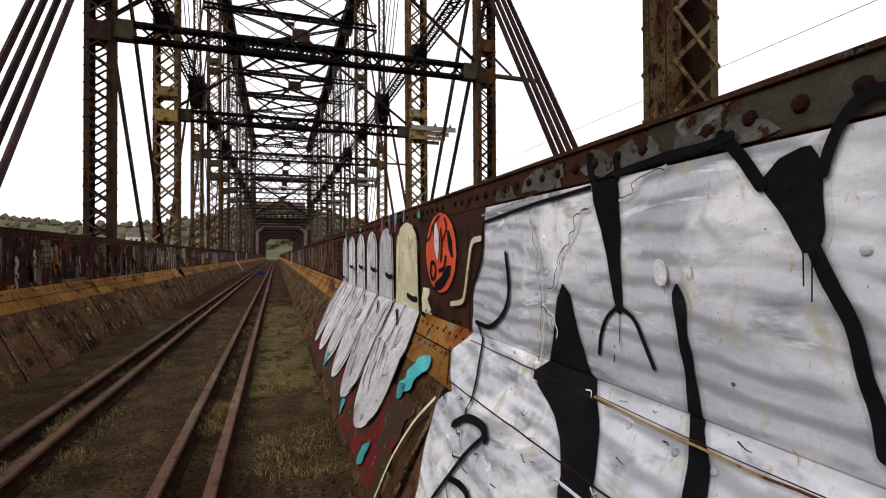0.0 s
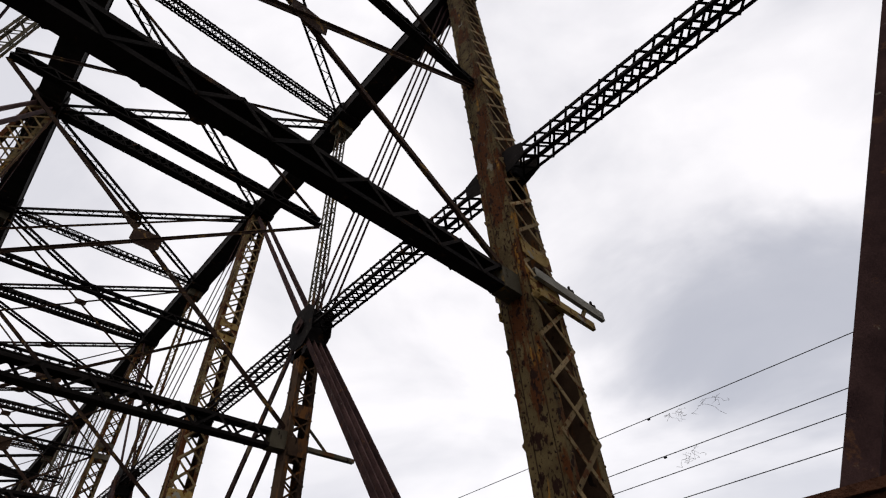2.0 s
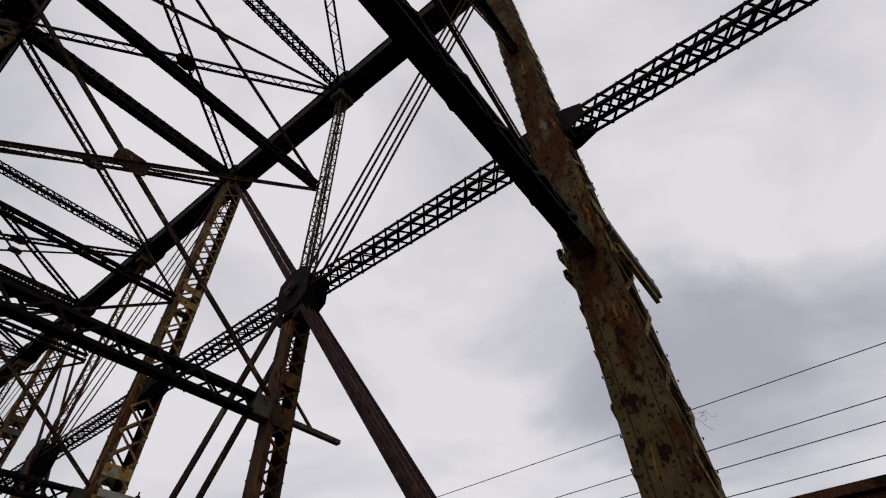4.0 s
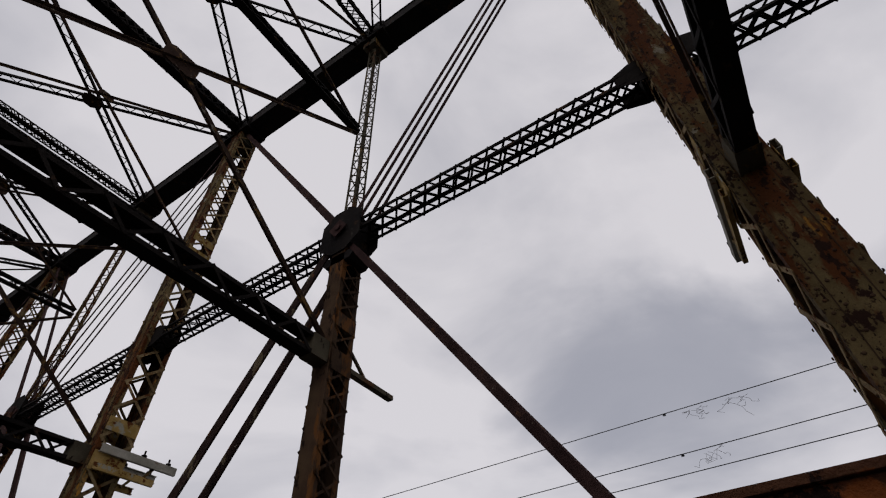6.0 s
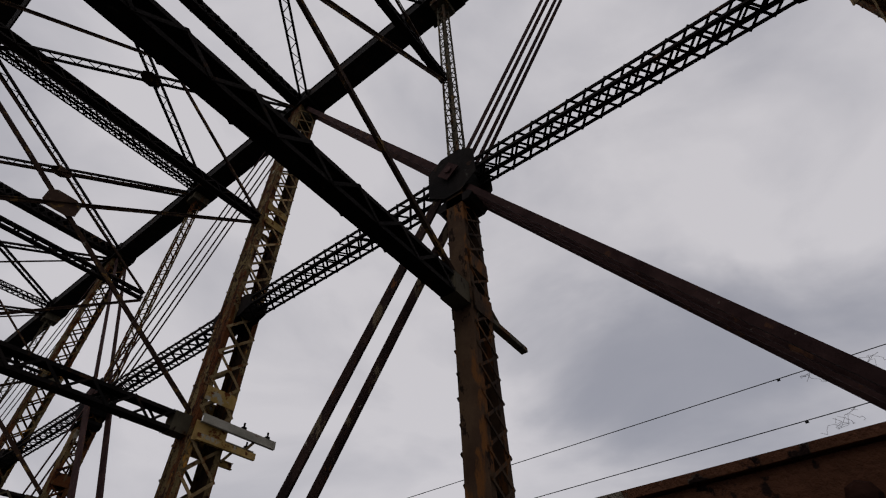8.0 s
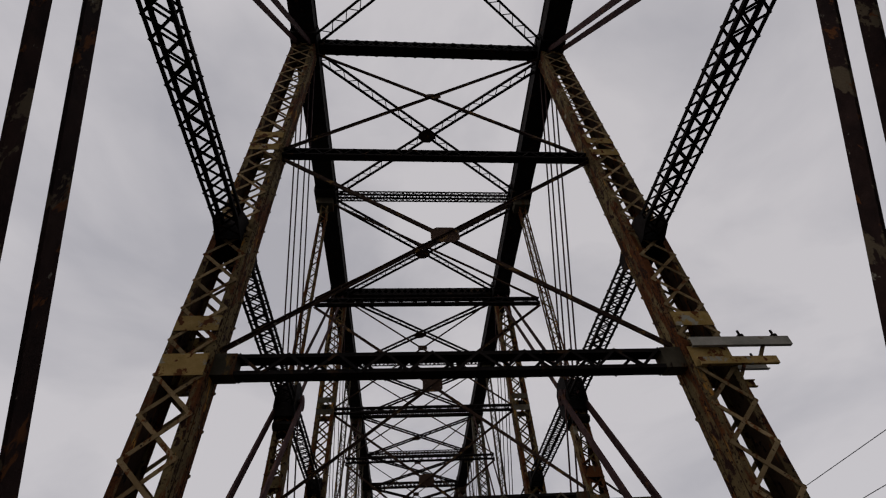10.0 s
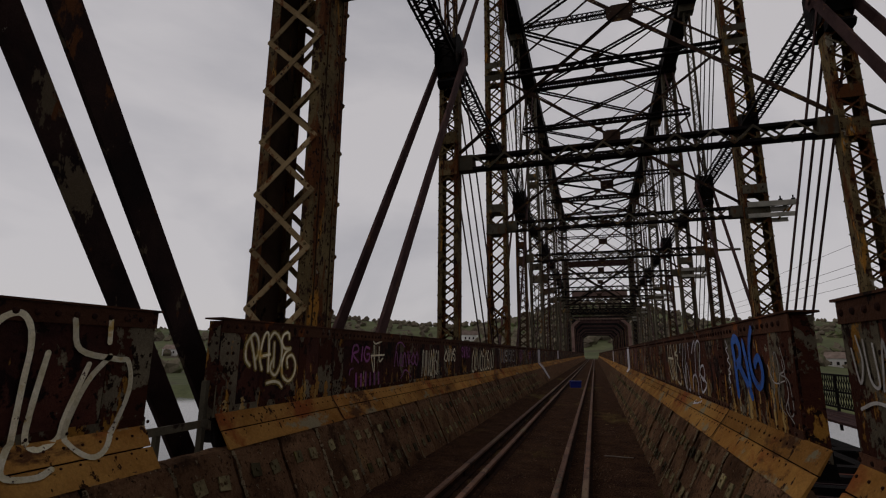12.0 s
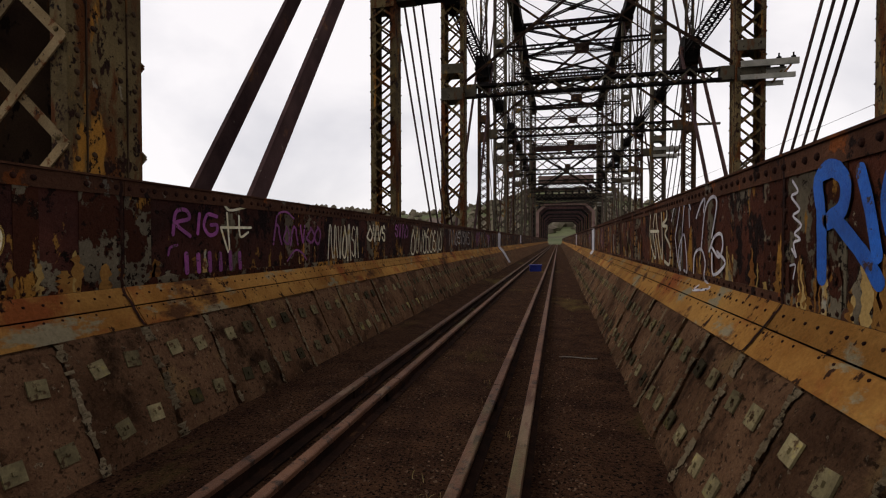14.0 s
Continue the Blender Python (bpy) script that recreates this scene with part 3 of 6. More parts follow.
for i in range(N0, N1 + 1):
    for side_x in (XL, XR):
        x, y = truss_x(i, side_x), yy(i)
        truss_post(i, x)
        if i % 2:
            pin_node(i, x)
            laced("upper_post", (x, y, ZMID + 0.4), (x, y, ZTOP - 0.3), (1, 0, 0), 0.36, 0.32, GREYGREEN if i != 3 else OLIVE, "thin laced hanger post above the pin joint", "bridge post", "hanger posts", pitch=0.36, double=False, near=False, style="angles", flange=0.065, bar=0.036, four=True)
        th = thing("chord_joint", "black riveted joint on the top chord", "chord joint", "chord joints", m=pose(x, y, ZTOP))
        part("joint_box", Bag().extrude((-0.52, 0, 0), (0.52, 0, 0), (0, 1, 0), [(-0.75, -0.55), (0.75, -0.55), (0.75, 0.2), (0.45, 0.5), (-0.45, 0.5), (-0.75, 0.2)]), STEEL, th)
        part("post_cap", Bag().box(-0.4, -0.3, -1.0, 0.4, 0.3, -0.5), GREYGREEN, th)
        if i < N1:
            laced("mid_strut", (x, y, ZSTRUT), (truss_x(i + 1, side_x), y + P, ZSTRUT), (1, 0, 0), 0.56, 0.35, STEEL, "black lattice strut between the posts at mid height", "lattice strut", "middle struts", pitch=0.40, style="angles", flange=0.075, bar=0.05, near=-2 <= i <= 3)
            chord_piece("top_chord", x, y, y + P, ZTOP, 0.86, 0.72, "black box section of the upper truss chord")
            chord_piece("bottom_chord", x, y, y + P, ZB, 0.4, 0.35, "dark lower truss chord below the deck")
        if i % 2 == 0 and i + 2 <= N1:
            ym, y2 = y + P, y + 2 * P
            first = i == 0
            wide, tight = (-0.30, -0.12, 0.12, 0.30), (-0.30, -0.10, 0.10, 0.30)
            eyebars(x, ym, ZMID, y + 0.3, ZTOP, wide, 0.11, 0.03, "four slender dark eyebars rising from a pin joint")
            eyebars(x, ym, ZMID, y2, ZTOP, (-0.26, 0.26), 0.20, 0.05, "pair of flat brown eyebars rising to the top chord")
            if first:
                eyebars(x, ym + (0.1 if x > XC else 0), ZMID, y + (0.15 if x > XC else 0), ZB, tight, 0.15, 0.04, "bundle of four brown eyebars running down to the post foot")
                eyebars(x, ym + (0.1 if x < XC else 0.07), ZMID, y2 - (0.32 if x < XC else -0.05), ZB, (-0.32, 0.27), 0.26, 0.05, "pair of dark eyebars with peeling paint below a pin joint", PEELBAR)
            elif i < 0:
                eyebars(x, ym, ZMID, y, ZB, tight, 0.13, 0.04, "bundle of four brown eyebars running down to the post foot")
                eyebars(x, ym - 0.38, ZMID, y2 - 0.38, ZB, (-0.3, 0.3), 0.27, 0.05, "pair of broad dark eyebars running down to the post foot")
            else:
                eyebars(x, ym - (0.05 if x < XC else 0.1), ZMID, y - (0.0 if x < XC else 0.08), ZB, (-0.34, 0.48) if x < XC else (-0.4, 0.34), 0.26, 0.06, "pair of brown eyebars running down to the post foot")
                eyebars(x, ym - (0.4 if x > XC else 0.1), ZMID, y2 - (0.45 if x > XC else 0.15), ZB, (-0.36, -0.12, 0.12, 0.36), 0.11, 0.03, "four thin dark eyebars running down to the post foot")


# ---- sway frames across the bridge ----
def sway_frame(i):
    main, y = i % 2 == 0, yy(i)
    near = 0 <= i <= 4
    half = 0.44 if main else 0.30
    xa, xb = XL + half, truss_x(i, XR) - half
    zup = ZUP_M if main else ZUP_S
    low = laced("sway_strut", (xa, y, ZLOW - 0.09), (xb, y, ZLOW - 0.09), (0, 0, 1), 0.45, 0.28, STEEL, "black laced cross strut over the track", "cross strut", "lower cross struts", pitch=0.46, double=False, flange=0.085, bar=0.06, near=near, lace=GREYGREEN if i > 2 else STEEL)
    for z, s in ((0.0, 1), ((xb - xa), -1)):
        part("end_plate", Bag().box(-0.233, -0.163, z, 0.233, 0.163, z + s * 0.42), GREYGREEN, low, "grey end plate")
    laced("sway_strut", (xa, y, zup), (xb, y, zup), (0, 0, 1), 0.32, 0.22, STEEL, "dark narrow cross strut high above the track", "cross strut", "upper cross struts", pitch=0.3, double=False, flange=0.06, bar=0.04)
    if main:
        laced("top_strut", (xa, y, ZTOP - 0.05), (xb, y, ZTOP - 0.05), (0, 0, 1), 0.55, 0.42, STEEL, "black box strut between the top chords", "cross strut", "top struts", pitch=0.4, flange=0.12)
    else:
        laced("top_strut", (xa, y, ZTOP - 0.05), (xb, y, ZTOP - 0.05), (0, 1, 0), 0.46, 0.3, STEEL, "black laced strut between the top chords", "cross strut", "top struts", pitch=0.34, style="angles", flange=0.075, bar=0.04, four=True)
    br = thing("sway_brace", "crossed dark sway bracing with a riveted centre plate", "cross bracing", "sway bracing", m=pose(0, y, 0))
    for z0, z1, w, gw, gh in ((ZLOW + 0.3, zup - 0.2, 0.115, 0.36, 0.27), (zup + 0.2, ZTOP - 0.6, 0.075, 0.26, 0.16)):
        xm, zm = (xa + xb) / 2, (z0 + z1) / 2
        for k, (p, q) in enumerate((((xa, z0), (xb, z1)), ((xa, z1), (xb, z0)))):
            part("brace_bar", Bag().prism((p[0], 0.03 * k, p[1]), (q[0], 0.03 * k, q[1]), (0, 1, 0), 0.018, w), BRACE, br)
            part("brace_rib", Bag().prism((p[0], 0.03 * k + (0.06 if k else -0.06), p[1]), (q[0], 0.03 * k + (0.06 if k else -0.06), q[1]), (0, 1, 0), 0.07, 0.016), BRACE, br)
        plate("centre_plate", [(xm - gw, -0.03, zm - gh * 0.6), (xm - gw * 0.6, -0.03, zm - gh), (xm + gw * 0.6, -0.03, zm - gh), (xm + gw, -0.03, zm - gh * 0.6), (xm + gw, -0.03, zm + gh * 0.6), (xm + gw * 0.6, -0.03, zm + gh), (xm - gw * 0.6, -0.03, zm + gh), (xm - gw, -0.03, zm + gh * 0.6)], (0, 1, 0), 0.02, BRACE, br, "brown riveted centre plate")


def top_lateral(i):
    y0, y1, z = yy(i), yy(i + 1), ZTOP - 0.1
    for k, (xa, xb) in enumerate(((XL + 0.45, XR - 0.45), (XR - 0.45, XL + 0.45))):
        laced("lateral_brace", (xa, y0 + 0.4, z - 0.26 * k), (xb, y1 - 0.4, z - 0.26 * k), (0, 1, 0), 0.40, 0.12, STEEL, "slender laced lateral brace between the top chords", "lateral brace", "top lateral bracing", pitch=0.36, double=False, flange=0.075, bar=0.035, faces=(-1,))
    th = thing("brace_plate", "small dark plate where two lateral braces cross", "brace plate", "brace plates", m=pose(XC, (y0 + y1) / 2, z - 0.13))
    part("plate", Bag().extrude((0, 0, -0.215), (0, 0, -0.2), (1, 0, 0), [(-0.40, -0.12), (-0.14, -0.34), (0.14, -0.34), (0.40, -0.12), (0.40, 0.12), (0.14, 0.34), (-0.14, 0.34), (-0.40, 0.12)]), BRACE, th)
    part("spacer", Bag().box(-0.12, -0.12, -0.198, 0.12, 0.12, 0.06), STEEL, th)


def bracket(i):
    """The arms that stick out of the downstream posts."""
    main, y = i % 2 == 0, yy(i)
    if main:
        th = thing("cable_bracket", "pale olive steel bracket arm sticking out of a main post", "bracket", "cable brackets", m=pose(truss_x(i, XR), y, ZLOW - 0.22))
        for q in (-1, 1):
            yo = q * 0.42
            part("upper_arm", Bag().extrude((-0.35, yo, 0.28), (1.75 if i < 4 else 1.35, yo, 0.28), (0, 1, 0), channel_profile(0.12, 0.2, 0.08, 0.014, 1 if q > 0 else -1)), PALEGREY, th, "pale steel channel arm")
            part("lower_arm", Bag().extrude((-0.35, yo, -0.16), (1.25, yo, -0.16), (0, 1, 0), channel_profile(0.1, 0.16, 0.07, 0.014, 1 if q > 0 else -1)), OCHRE if i < 3 else PALEGREY, th)
            part("arm_strut", Bag().prism((0.9, yo, -0.14), (1.2, yo, 0.26), (0, 1, 0), 0.06, 0.06), OLIVE, th)
            for x in (0.78, 1.5 if i < 4 else 1.2):
                c = Bag().rod((x, yo, 0.38), (x, yo, 0.44), 0.07)
                c.rod((x, yo, 0.44), (x, yo, 0.56), 0.025)
                part("peg", c, STEEL, th)
    else:
        th = thing("cable_bracket", "thin dark bracket arm with a brace on a sub post", "bracket", "cable brackets", m=pose(truss_x(i, XR), y, ZLOW - 0.1))
        part("arm", Bag().prism((0.28, 0, 0), (1.85 if i < 4 else 1.4, 0, 0), (0, 1, 0), 0.14, 0.1), GREYGREEN, th)
        part("brace", Bag().prism((0.28, 0, 0.62), (0.95, 0, 0.06), (0, 1, 0), 0.06, 0.05), GREYGREEN, th)


for i in range(N0, N1 + 1):
    sway_frame(i)
    bracket(i)
    if i < N1:
        top_lateral(i)


# ---- end portal and the next span ----
yp = yy(N1) + 0.9
portal = thing("end_portal", "dark riveted portal frame with a faded pinkish board", "bridge portal", m=pose(0, yp, 0))
part("portal_beam", Bag().box(XL - 0.3, -0.2, 7.65, XR + 0.3, 0.2, 8.15), STEEL, portal)
part("portal_shelf", Bag().box(XL - 0.5, -0.5, 8.155, XR + 0.5, 0.3, 8.35), STEEL, portal)
part("portal_girder", Bag().box(XL - 0.3, -0.2, 8.355, XR + 0.3, 0.2, 8.75), STEEL, portal)
for k in range(9):
    x = XL + 0.9 + k * (XR - XL - 1.8) / 8
    part("portal_stud", Bag().box(x - 0.14, -0.18, 8.755, x + 0.14, 0.18, 9.3), GREYGREEN if k in (0, 8) else STEEL, portal)
part("girder_top", Bag().box(XL - 0.3, -0.2, 9.305, XR + 0.3, 0.2, 9.6), EYEBAR, portal)
for q in range(2):
    zz = 9.62 + 0.36 * q
    for k in range(22):
        x = XL + 0.2 + k * (XR - XL - 0.4) / 22
        part("lattice_bar", Bag().prism((x, 0.02 * q, zz + 0.35 * (k % 2)), (x + (XR - XL - 0.4) / 22, 0.02 * q, zz + 0.35 * ((k + 1) % 2)), (0, 1, 0), 0.1, 0.12), EYEBAR, portal)
part("lattice_chord", Bag().box(XL - 0.2, -0.15, 10.36, XR + 0.2, 0.15, 10.6), EYEBAR, portal)
part("upper_beam", Bag().box(XL - 0.2, -0.2, 15.6, XR + 0.2, 0.2, 16.5), EYEBAR, portal)
for a, b in (((XL, 9.0), (XR, 15.6)), ((XL, 15.6), (XR, 9.0))):
    part("portal_brace", Bag().prism((a[0], 0, a[1]), (b[0], 0, b[1]), (0, 1, 0), 0.2, 0.32), STEEL, portal)
for x in (XL, XR):
    part("portal_leg", Bag().box(x - 0.4, -0.3, ZB, x + 0.4, 0.3, 16.9), STEEL, portal)
part("sign_board", Bag().box(XC - 4.3, 0.3, 10.4, XC + 4.3, 0.4, 11.75), PINK, portal, "faded pinkish board across the portal")


def small_portal(y, z, mat, label):
    """A frame of the next span: two legs, a slim beam and knee braces, with a lattice beam above."""
    th = thing("span_portal", label, "bridge portal", "portals of the next span", m=pose(0, y, 0))
    x0, x1, w = XL + 0.35, XR - 0.35, 0.5
    for s, x in ((1, x0), (-1, x1)):
        part("portal_leg", Bag().box(x - w / 2, -0.25, ZB, x + w / 2, 0.25, z - 1.0), mat, th)
        part("corner_brace", Bag().prism((x, 0, z - 1.02), (x + s * 1.25, 0, z + 0.16), (0, 1, 0), 0.46, 0.44), mat, th)
    part("portal_beam", Bag().box(x0 + 1.2, -0.25, z, x1 - 1.2, 0.25, z + 0.42), mat, th)
    part("upper_beam", Bag().box(x0 - w / 2, 0.3, z + 0.95, x1 + w / 2, 0.7, z + 1.2), STEEL, th)


small_portal(yy(13), 7.3, PINK, "faded pink steel portal of the next span with cut corners")
for k in range(14, 24):
    small_portal(yy(k), 7.25, STEEL if k % 2 else EYEBAR, "dark cross frame of the next span")
for k in range(13, 23):
    for q, (xa, xb) in enumerate(((XL + 0.6, XR - 0.6), (XR - 0.6, XL + 0.6))):
        laced("roof_brace", (xa, yy(k) + 0.5, 7.9 + 0.25 * q), (xb, yy(k + 1) - 0.3, 7.9 + 0.25 * q), (0, 1, 0), 0.4, 0.14, EYEBAR, "dark slanting roof brace of the next span", "roof brace", "roof braces of the next span", pitch=0.9, double=False, style="angles", faces=(-1,))
for x in (XL + 0.3, XR - 0.3):
    for k in range(13, 23):
        laced("next_span_girder", (x, yy(k), 7.6), (x, yy(k + 1), 7.6), (0, 0, 1), 0.9, 0.4, STEEL, "dark lattice girder of the next span", "lattice girder", "girders of the next span", pitch=0.9, style="angles")
        laced("next_span_post", (x, yy(k) + P / 2, ZB), (x, yy(k) + P / 2, 7.2), (0, 1, 0), 0.5, 0.4, OLIVE, "olive laced post of the next span", "truss post", "posts of the next span", pitch=0.6, style="angles")


# ---- floor steel ----
for i in range(N0, N1 + 12):
    y = yy(i)
    c = Bag().extrude((XL, y, -0.95), (XR, y, -0.95), (0, 1, 0), [(-0.2, -0.5), (0.2, -0.5), (0.2, -0.46), (0.015, -0.46), (0.015, 0.46), (0.2, 0.46), (0.2, 0.5), (-0.2, 0.5), (-0.2, 0.46), (-0.015, 0.46), (-0.015, -0.46), (-0.2, -0.46)])
    tagged(part("floor_beam", c, STEEL), "dark riveted floor beam under the deck", "floor beam", "floor beams")
for x in (2.75, 3.45, 4.9, 5.6):
    c = Bag().extrude((x, yy(N0), -0.75), (x, yy(N1), -0.75), (1, 0, 0), [(-0.12, -0.3), (0.12, -0.3), (0.12, -0.27), (0.012, -0.27), (0.012, 0.27), (0.12, 0.27), (0.12, 0.3), (-0.12, 0.3), (-0.12, 0.27), (-0.012, 0.27), (-0.012, -0.27), (-0.12, -0.27)])
    tagged(part("stringer", c, STEEL), "dark steel stringer of the empty second track", "stringer", "stringers")
for k in range(34):
    y = 13.4 + 0.42 * k
    wide = k % 2 == 0
    tagged(part("cross_bar", Bag().prism((2.35, y, -0.42), (6.5, y + 0.03 * (k % 3), -0.42), (0, 1, 0), 0.22 if wide else 0.07, 0.16 if wide else 0.06), STEEL if wide else RUSTBAR if k % 3 == 1 else EYEBAR), "dark timber tie across the open floor" if wide else "thin rusty bar across the open floor", "cross bar", "floor cross bars")
for y in (15.2, 17.9, 20.1, 22.6):
    tagged(part("floor_brace", Bag().prism((2.4, y, -0.25), (6.4, y + 2.4, -0.25), (0, 0, 1), 0.1, 0.09), EYEBAR), "slanting dark floor brace beside the deck", "floor brace", "floor braces")
walk_th = thing("footwalk", "narrow dark plank footwalk outside the truss", "footwalk", m=pose(7.2, 0, 0))
for x in (-0.42, -0.14, 0.14, 0.42):
    part("plank", Bag().box(x - 0.13, 2, -0.12, x + 0.13, 64, -0.06), EYEBAR, walk_th)
rail_th = thing("lattice_railing", "dark ornamental lattice railing beyond the open track", "railing", m=pose(7.75, 0, 0))
for z in (0.05, 0.5, 0.98):
    part("rail_bar", Bag().prism((0, 4, z), (0, 62, z), (1, 0, 0), 0.06, 0.05), STEEL, rail_th)
c = Bag()
for k in range(360):
    y = 4 + 0.16 * k
    for z0 in (0.08, 0.53):
        c.prism((0, y, z0), (0, y + 0.16, z0 + 0.42), (1, 0, 0), 0.012, 0.03)
        c.prism((0.013, y + 0.16, z0), (0.013, y, z0 + 0.42), (1, 0, 0), 0.012, 0.03)
part("lattice", c, STEEL, rail_th, kind="stuff")
for k in range(20):
    part("rail_post", Bag().box(-0.03, 4 + 3 * k, -0.6, 0.03, 4.07 + 3 * k, 1.0), STEEL, rail_th)


# ---- deck: ballast, rails, curbs, parapets ----
PROFILE = ((2.14, 1.815), (2.14, 1.02), (1.95, 0.76), (1.57, 0.0))
Y0, Y1 = -12.0, 175.0
GAPS = {-1: (18.92, 19.60), 1: (19.06, 19.75)}   # opening in each parapet

def bed_stretch(y0, y1, ny, mat, label):
    bed, nx = Bag(), 16
    for j in range(ny + 1):
        y = y0 + (y1 - y0) * (j / ny) ** 1.5
        for k in range(nx + 1):
            x = -1.66 + 3.32 * k / nx
            z = 0.014 * noise.noise((x * 3, y * 2.1, 0.3)) + 0.03 * max(0, abs(x) - 1.15) - (0.02 if 0.5 < abs(x) < 0.72 else 0)
            bed.v.append(Vector((x, y, z)))
    for j in range(ny):
        for k in range(nx):
            n = j * (nx + 1) + k
            bed.f.append((n, n + 1, n + nx + 2, n + nx + 1))
    tagged(part("ballast_bed", bed, mat), label, "ballast", kind="structure")


bed_stretch(Y0, 15.0, 90, SOIL, "brown soil and fine gravel between the rails")
bed_stretch(15.0, Y1, 150, BALLAST, "dark brown fine gravel between the rails and curbs")
tagged(part("deck_slab", Bag().box(-2.0, Y0, -0.4, 2.0, Y1, -0.08), CURB), "grey brown deck slab below the gravel", "deck", kind="structure")

moss, cols, rows = Bag(), 14, 150
for j in range(rows + 1):
    for k in range(cols + 1):
        x, y = 0.84 + 0.72 * k / cols, 5.4 + 9.4 * j / rows
        moss.v.append(Vector((x, y, 0.014 * noise.noise((x * 3, y * 2.1, 0.3)) + 0.03 * max(0, abs(x) - 1.15) + 0.004 + 0.014 * noise.noise((x * 2.3, y * 0.7, 6.1)) + 0.006 * noise.noise((x * 9, y * 7, 1.1)))))
for j in range(rows):
    for k in range(cols):
        n = j * (cols + 1) + k
        moss.f.append((n, n + 1, n + cols + 2, n + cols + 1))
tagged(part("moss", moss, MOSS), "olive moss and pale silt beside the rail", "moss", kind="stuff")

RAIL_PROFILE = [(-0.065, 0), (0.065, 0), (0.065, 0.012), (0.011, 0.028), (0.011, 0.092), (0.034, 0.102), (0.035, 0.128), (0.028, 0.135), (-0.028, 0.135), (-0.035, 0.128), (-0.034, 0.102), (-0.011, 0.092), (-0.011, 0.028), (-0.065, 0.012)]


def rail(x, label, group):
    th = thing("rail", label, "rail", group, m=pose(x, 0, -0.004))
    if x > 0.7:
        part("joint_bar", Bag().box(0.037, 20.0, 0.03, 0.080, 20.9, 0.120), RAIL, th, "orange brown bar bolted along the rail")
    for k in range(16):
        a = Y0 + 11.6 * k
        ob = part("rail_length", Bag().extrude((0, a, 0), (0, min(a + 11.59, Y1), 0), (-1, 0, 0), RAIL_PROFILE), RAIL, th)
        # everything below the head is coloured darker, as shade on the rail's sides
        ob.data.materials.append(WEBSHADE)
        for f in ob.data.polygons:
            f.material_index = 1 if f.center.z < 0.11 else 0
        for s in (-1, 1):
            part("joint_bar", Bag().box(s * 0.013, a - 0.32, 0.03, s * 0.034, a + 0.32, 0.09), WEBSHADE, th)


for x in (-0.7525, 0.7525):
    rail(x, "rust brown running rail with a paler head, shade painted into its web", "running rails")
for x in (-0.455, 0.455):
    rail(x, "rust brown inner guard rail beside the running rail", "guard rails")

# curbs: sloping slabs with square bolt plates
UNIT = 0.635


def slab_mesh(seed, length, side):
    """One slab of the sloping curb with a worn, uneven face and broken edges."""
    rng = random.Random(seed)
    c = Bag()
    prof = [(1.555, -0.06), (1.61, 0.09), (1.70, 0.26), (1.79, 0.44), (1.88, 0.62), (1.935, 0.735), (1.965, 0.768), (2.02, 0.778), (2.09, 0.77), (2.09, 0.69), (1.72, -0.06)]
    m, nl = len(prof), 7
    for j in range(nl + 1):
        edge = j in (0, nl)
        for k, (x, z) in enumerate(prof):
            y = 0.008 + (length - 0.016) * j / nl
            w = rng.uniform(-1, 1) * (0.007 if k < 9 else 0)
            chip = rng.uniform(0.002, 0.026) if edge and k < 9 else 0
            bite = max(0.0, noise.noise((z * 5, seed * 3.7, j * 9.1))) * 0.05 + rng.uniform(0, 0.008)
            y += bite if j == 0 else -bite if j == nl else rng.uniform(-0.02, 0.02)
            top = 0.03 * max(0.0, noise.noise((y * 6, seed * 1.9, 4.2))) if k in (5, 6, 7) else 0
            c.v.append(Vector((side * (x + w + chip), y, z + 0.4 * w - top)))
    for j in range(nl):
        for k in range(m):
            a, b = j * m + k, j * m + (k + 1) % m
            q = (a, b, b + m, a + m)
            c.f.append(q if side < 0 else q[::-1])
    ends = (tuple(range(m)), tuple(nl * m + k for k in reversed(range(m))))
    c.f += [e if side > 0 else e[::-1] for e in ends]
    me = c.mesh("curb_slab")
    me.materials.append(CURB)
    return me


plate_me = Bag()
plate_me.v = [Vector((sx * 0.055, sy * 0.055, z)) for z in (-0.004, 0.006) for sx, sy in ((-1, -1), (1, -1), (1, 1), (-1, 1))]
plate_me.v += [Vector((0.017 * math.cos(a), 0.017 * math.sin(a), z)) for z in (0.0065, 0.018) for a in (math.pi / 4 + math.pi / 2 * q for q in (2, 3, 0, 1))]
plate_me.f = [(0, 1, 5, 4), (1, 2, 6, 5), (2, 3, 7, 6), (3, 0, 4, 7), (4, 5, 9, 8), (5, 6, 10, 9), (6, 7, 11, 10), (7, 4, 8, 11), (8, 9, 13, 12), (9, 10, 14, 13), (10, 11, 15, 14), (11, 8, 12, 15), (12, 13, 14, 15)]
plate_me = plate_me.mesh("bolt_plate")
plate_me.materials.append(PLATE)
SLOPE = math.atan2(0.76, 0.38)


def surface(side, y, v, off=0.0):
    """A place on the parapet's inner face: v runs from its top edge down the wall, the skirt and the curb."""
    v = max(v, 0.006)
    for (xa, za), (xb, zb) in zip(PROFILE, PROFILE[1:]):
        run = math.hypot(xb - xa, zb - za)
        if v <= run or (xb, zb) == PROFILE[-1]:
            k = v / run
            dx, dz = (xb - xa) / run, (zb - za) / run
            lift = off + (0.012 if zb == 0 else 0.0)
            return Vector((side * (xa + (xb - xa) * k + dz * lift), y, za + (zb - za) * k - dx * lift))
        v -= run


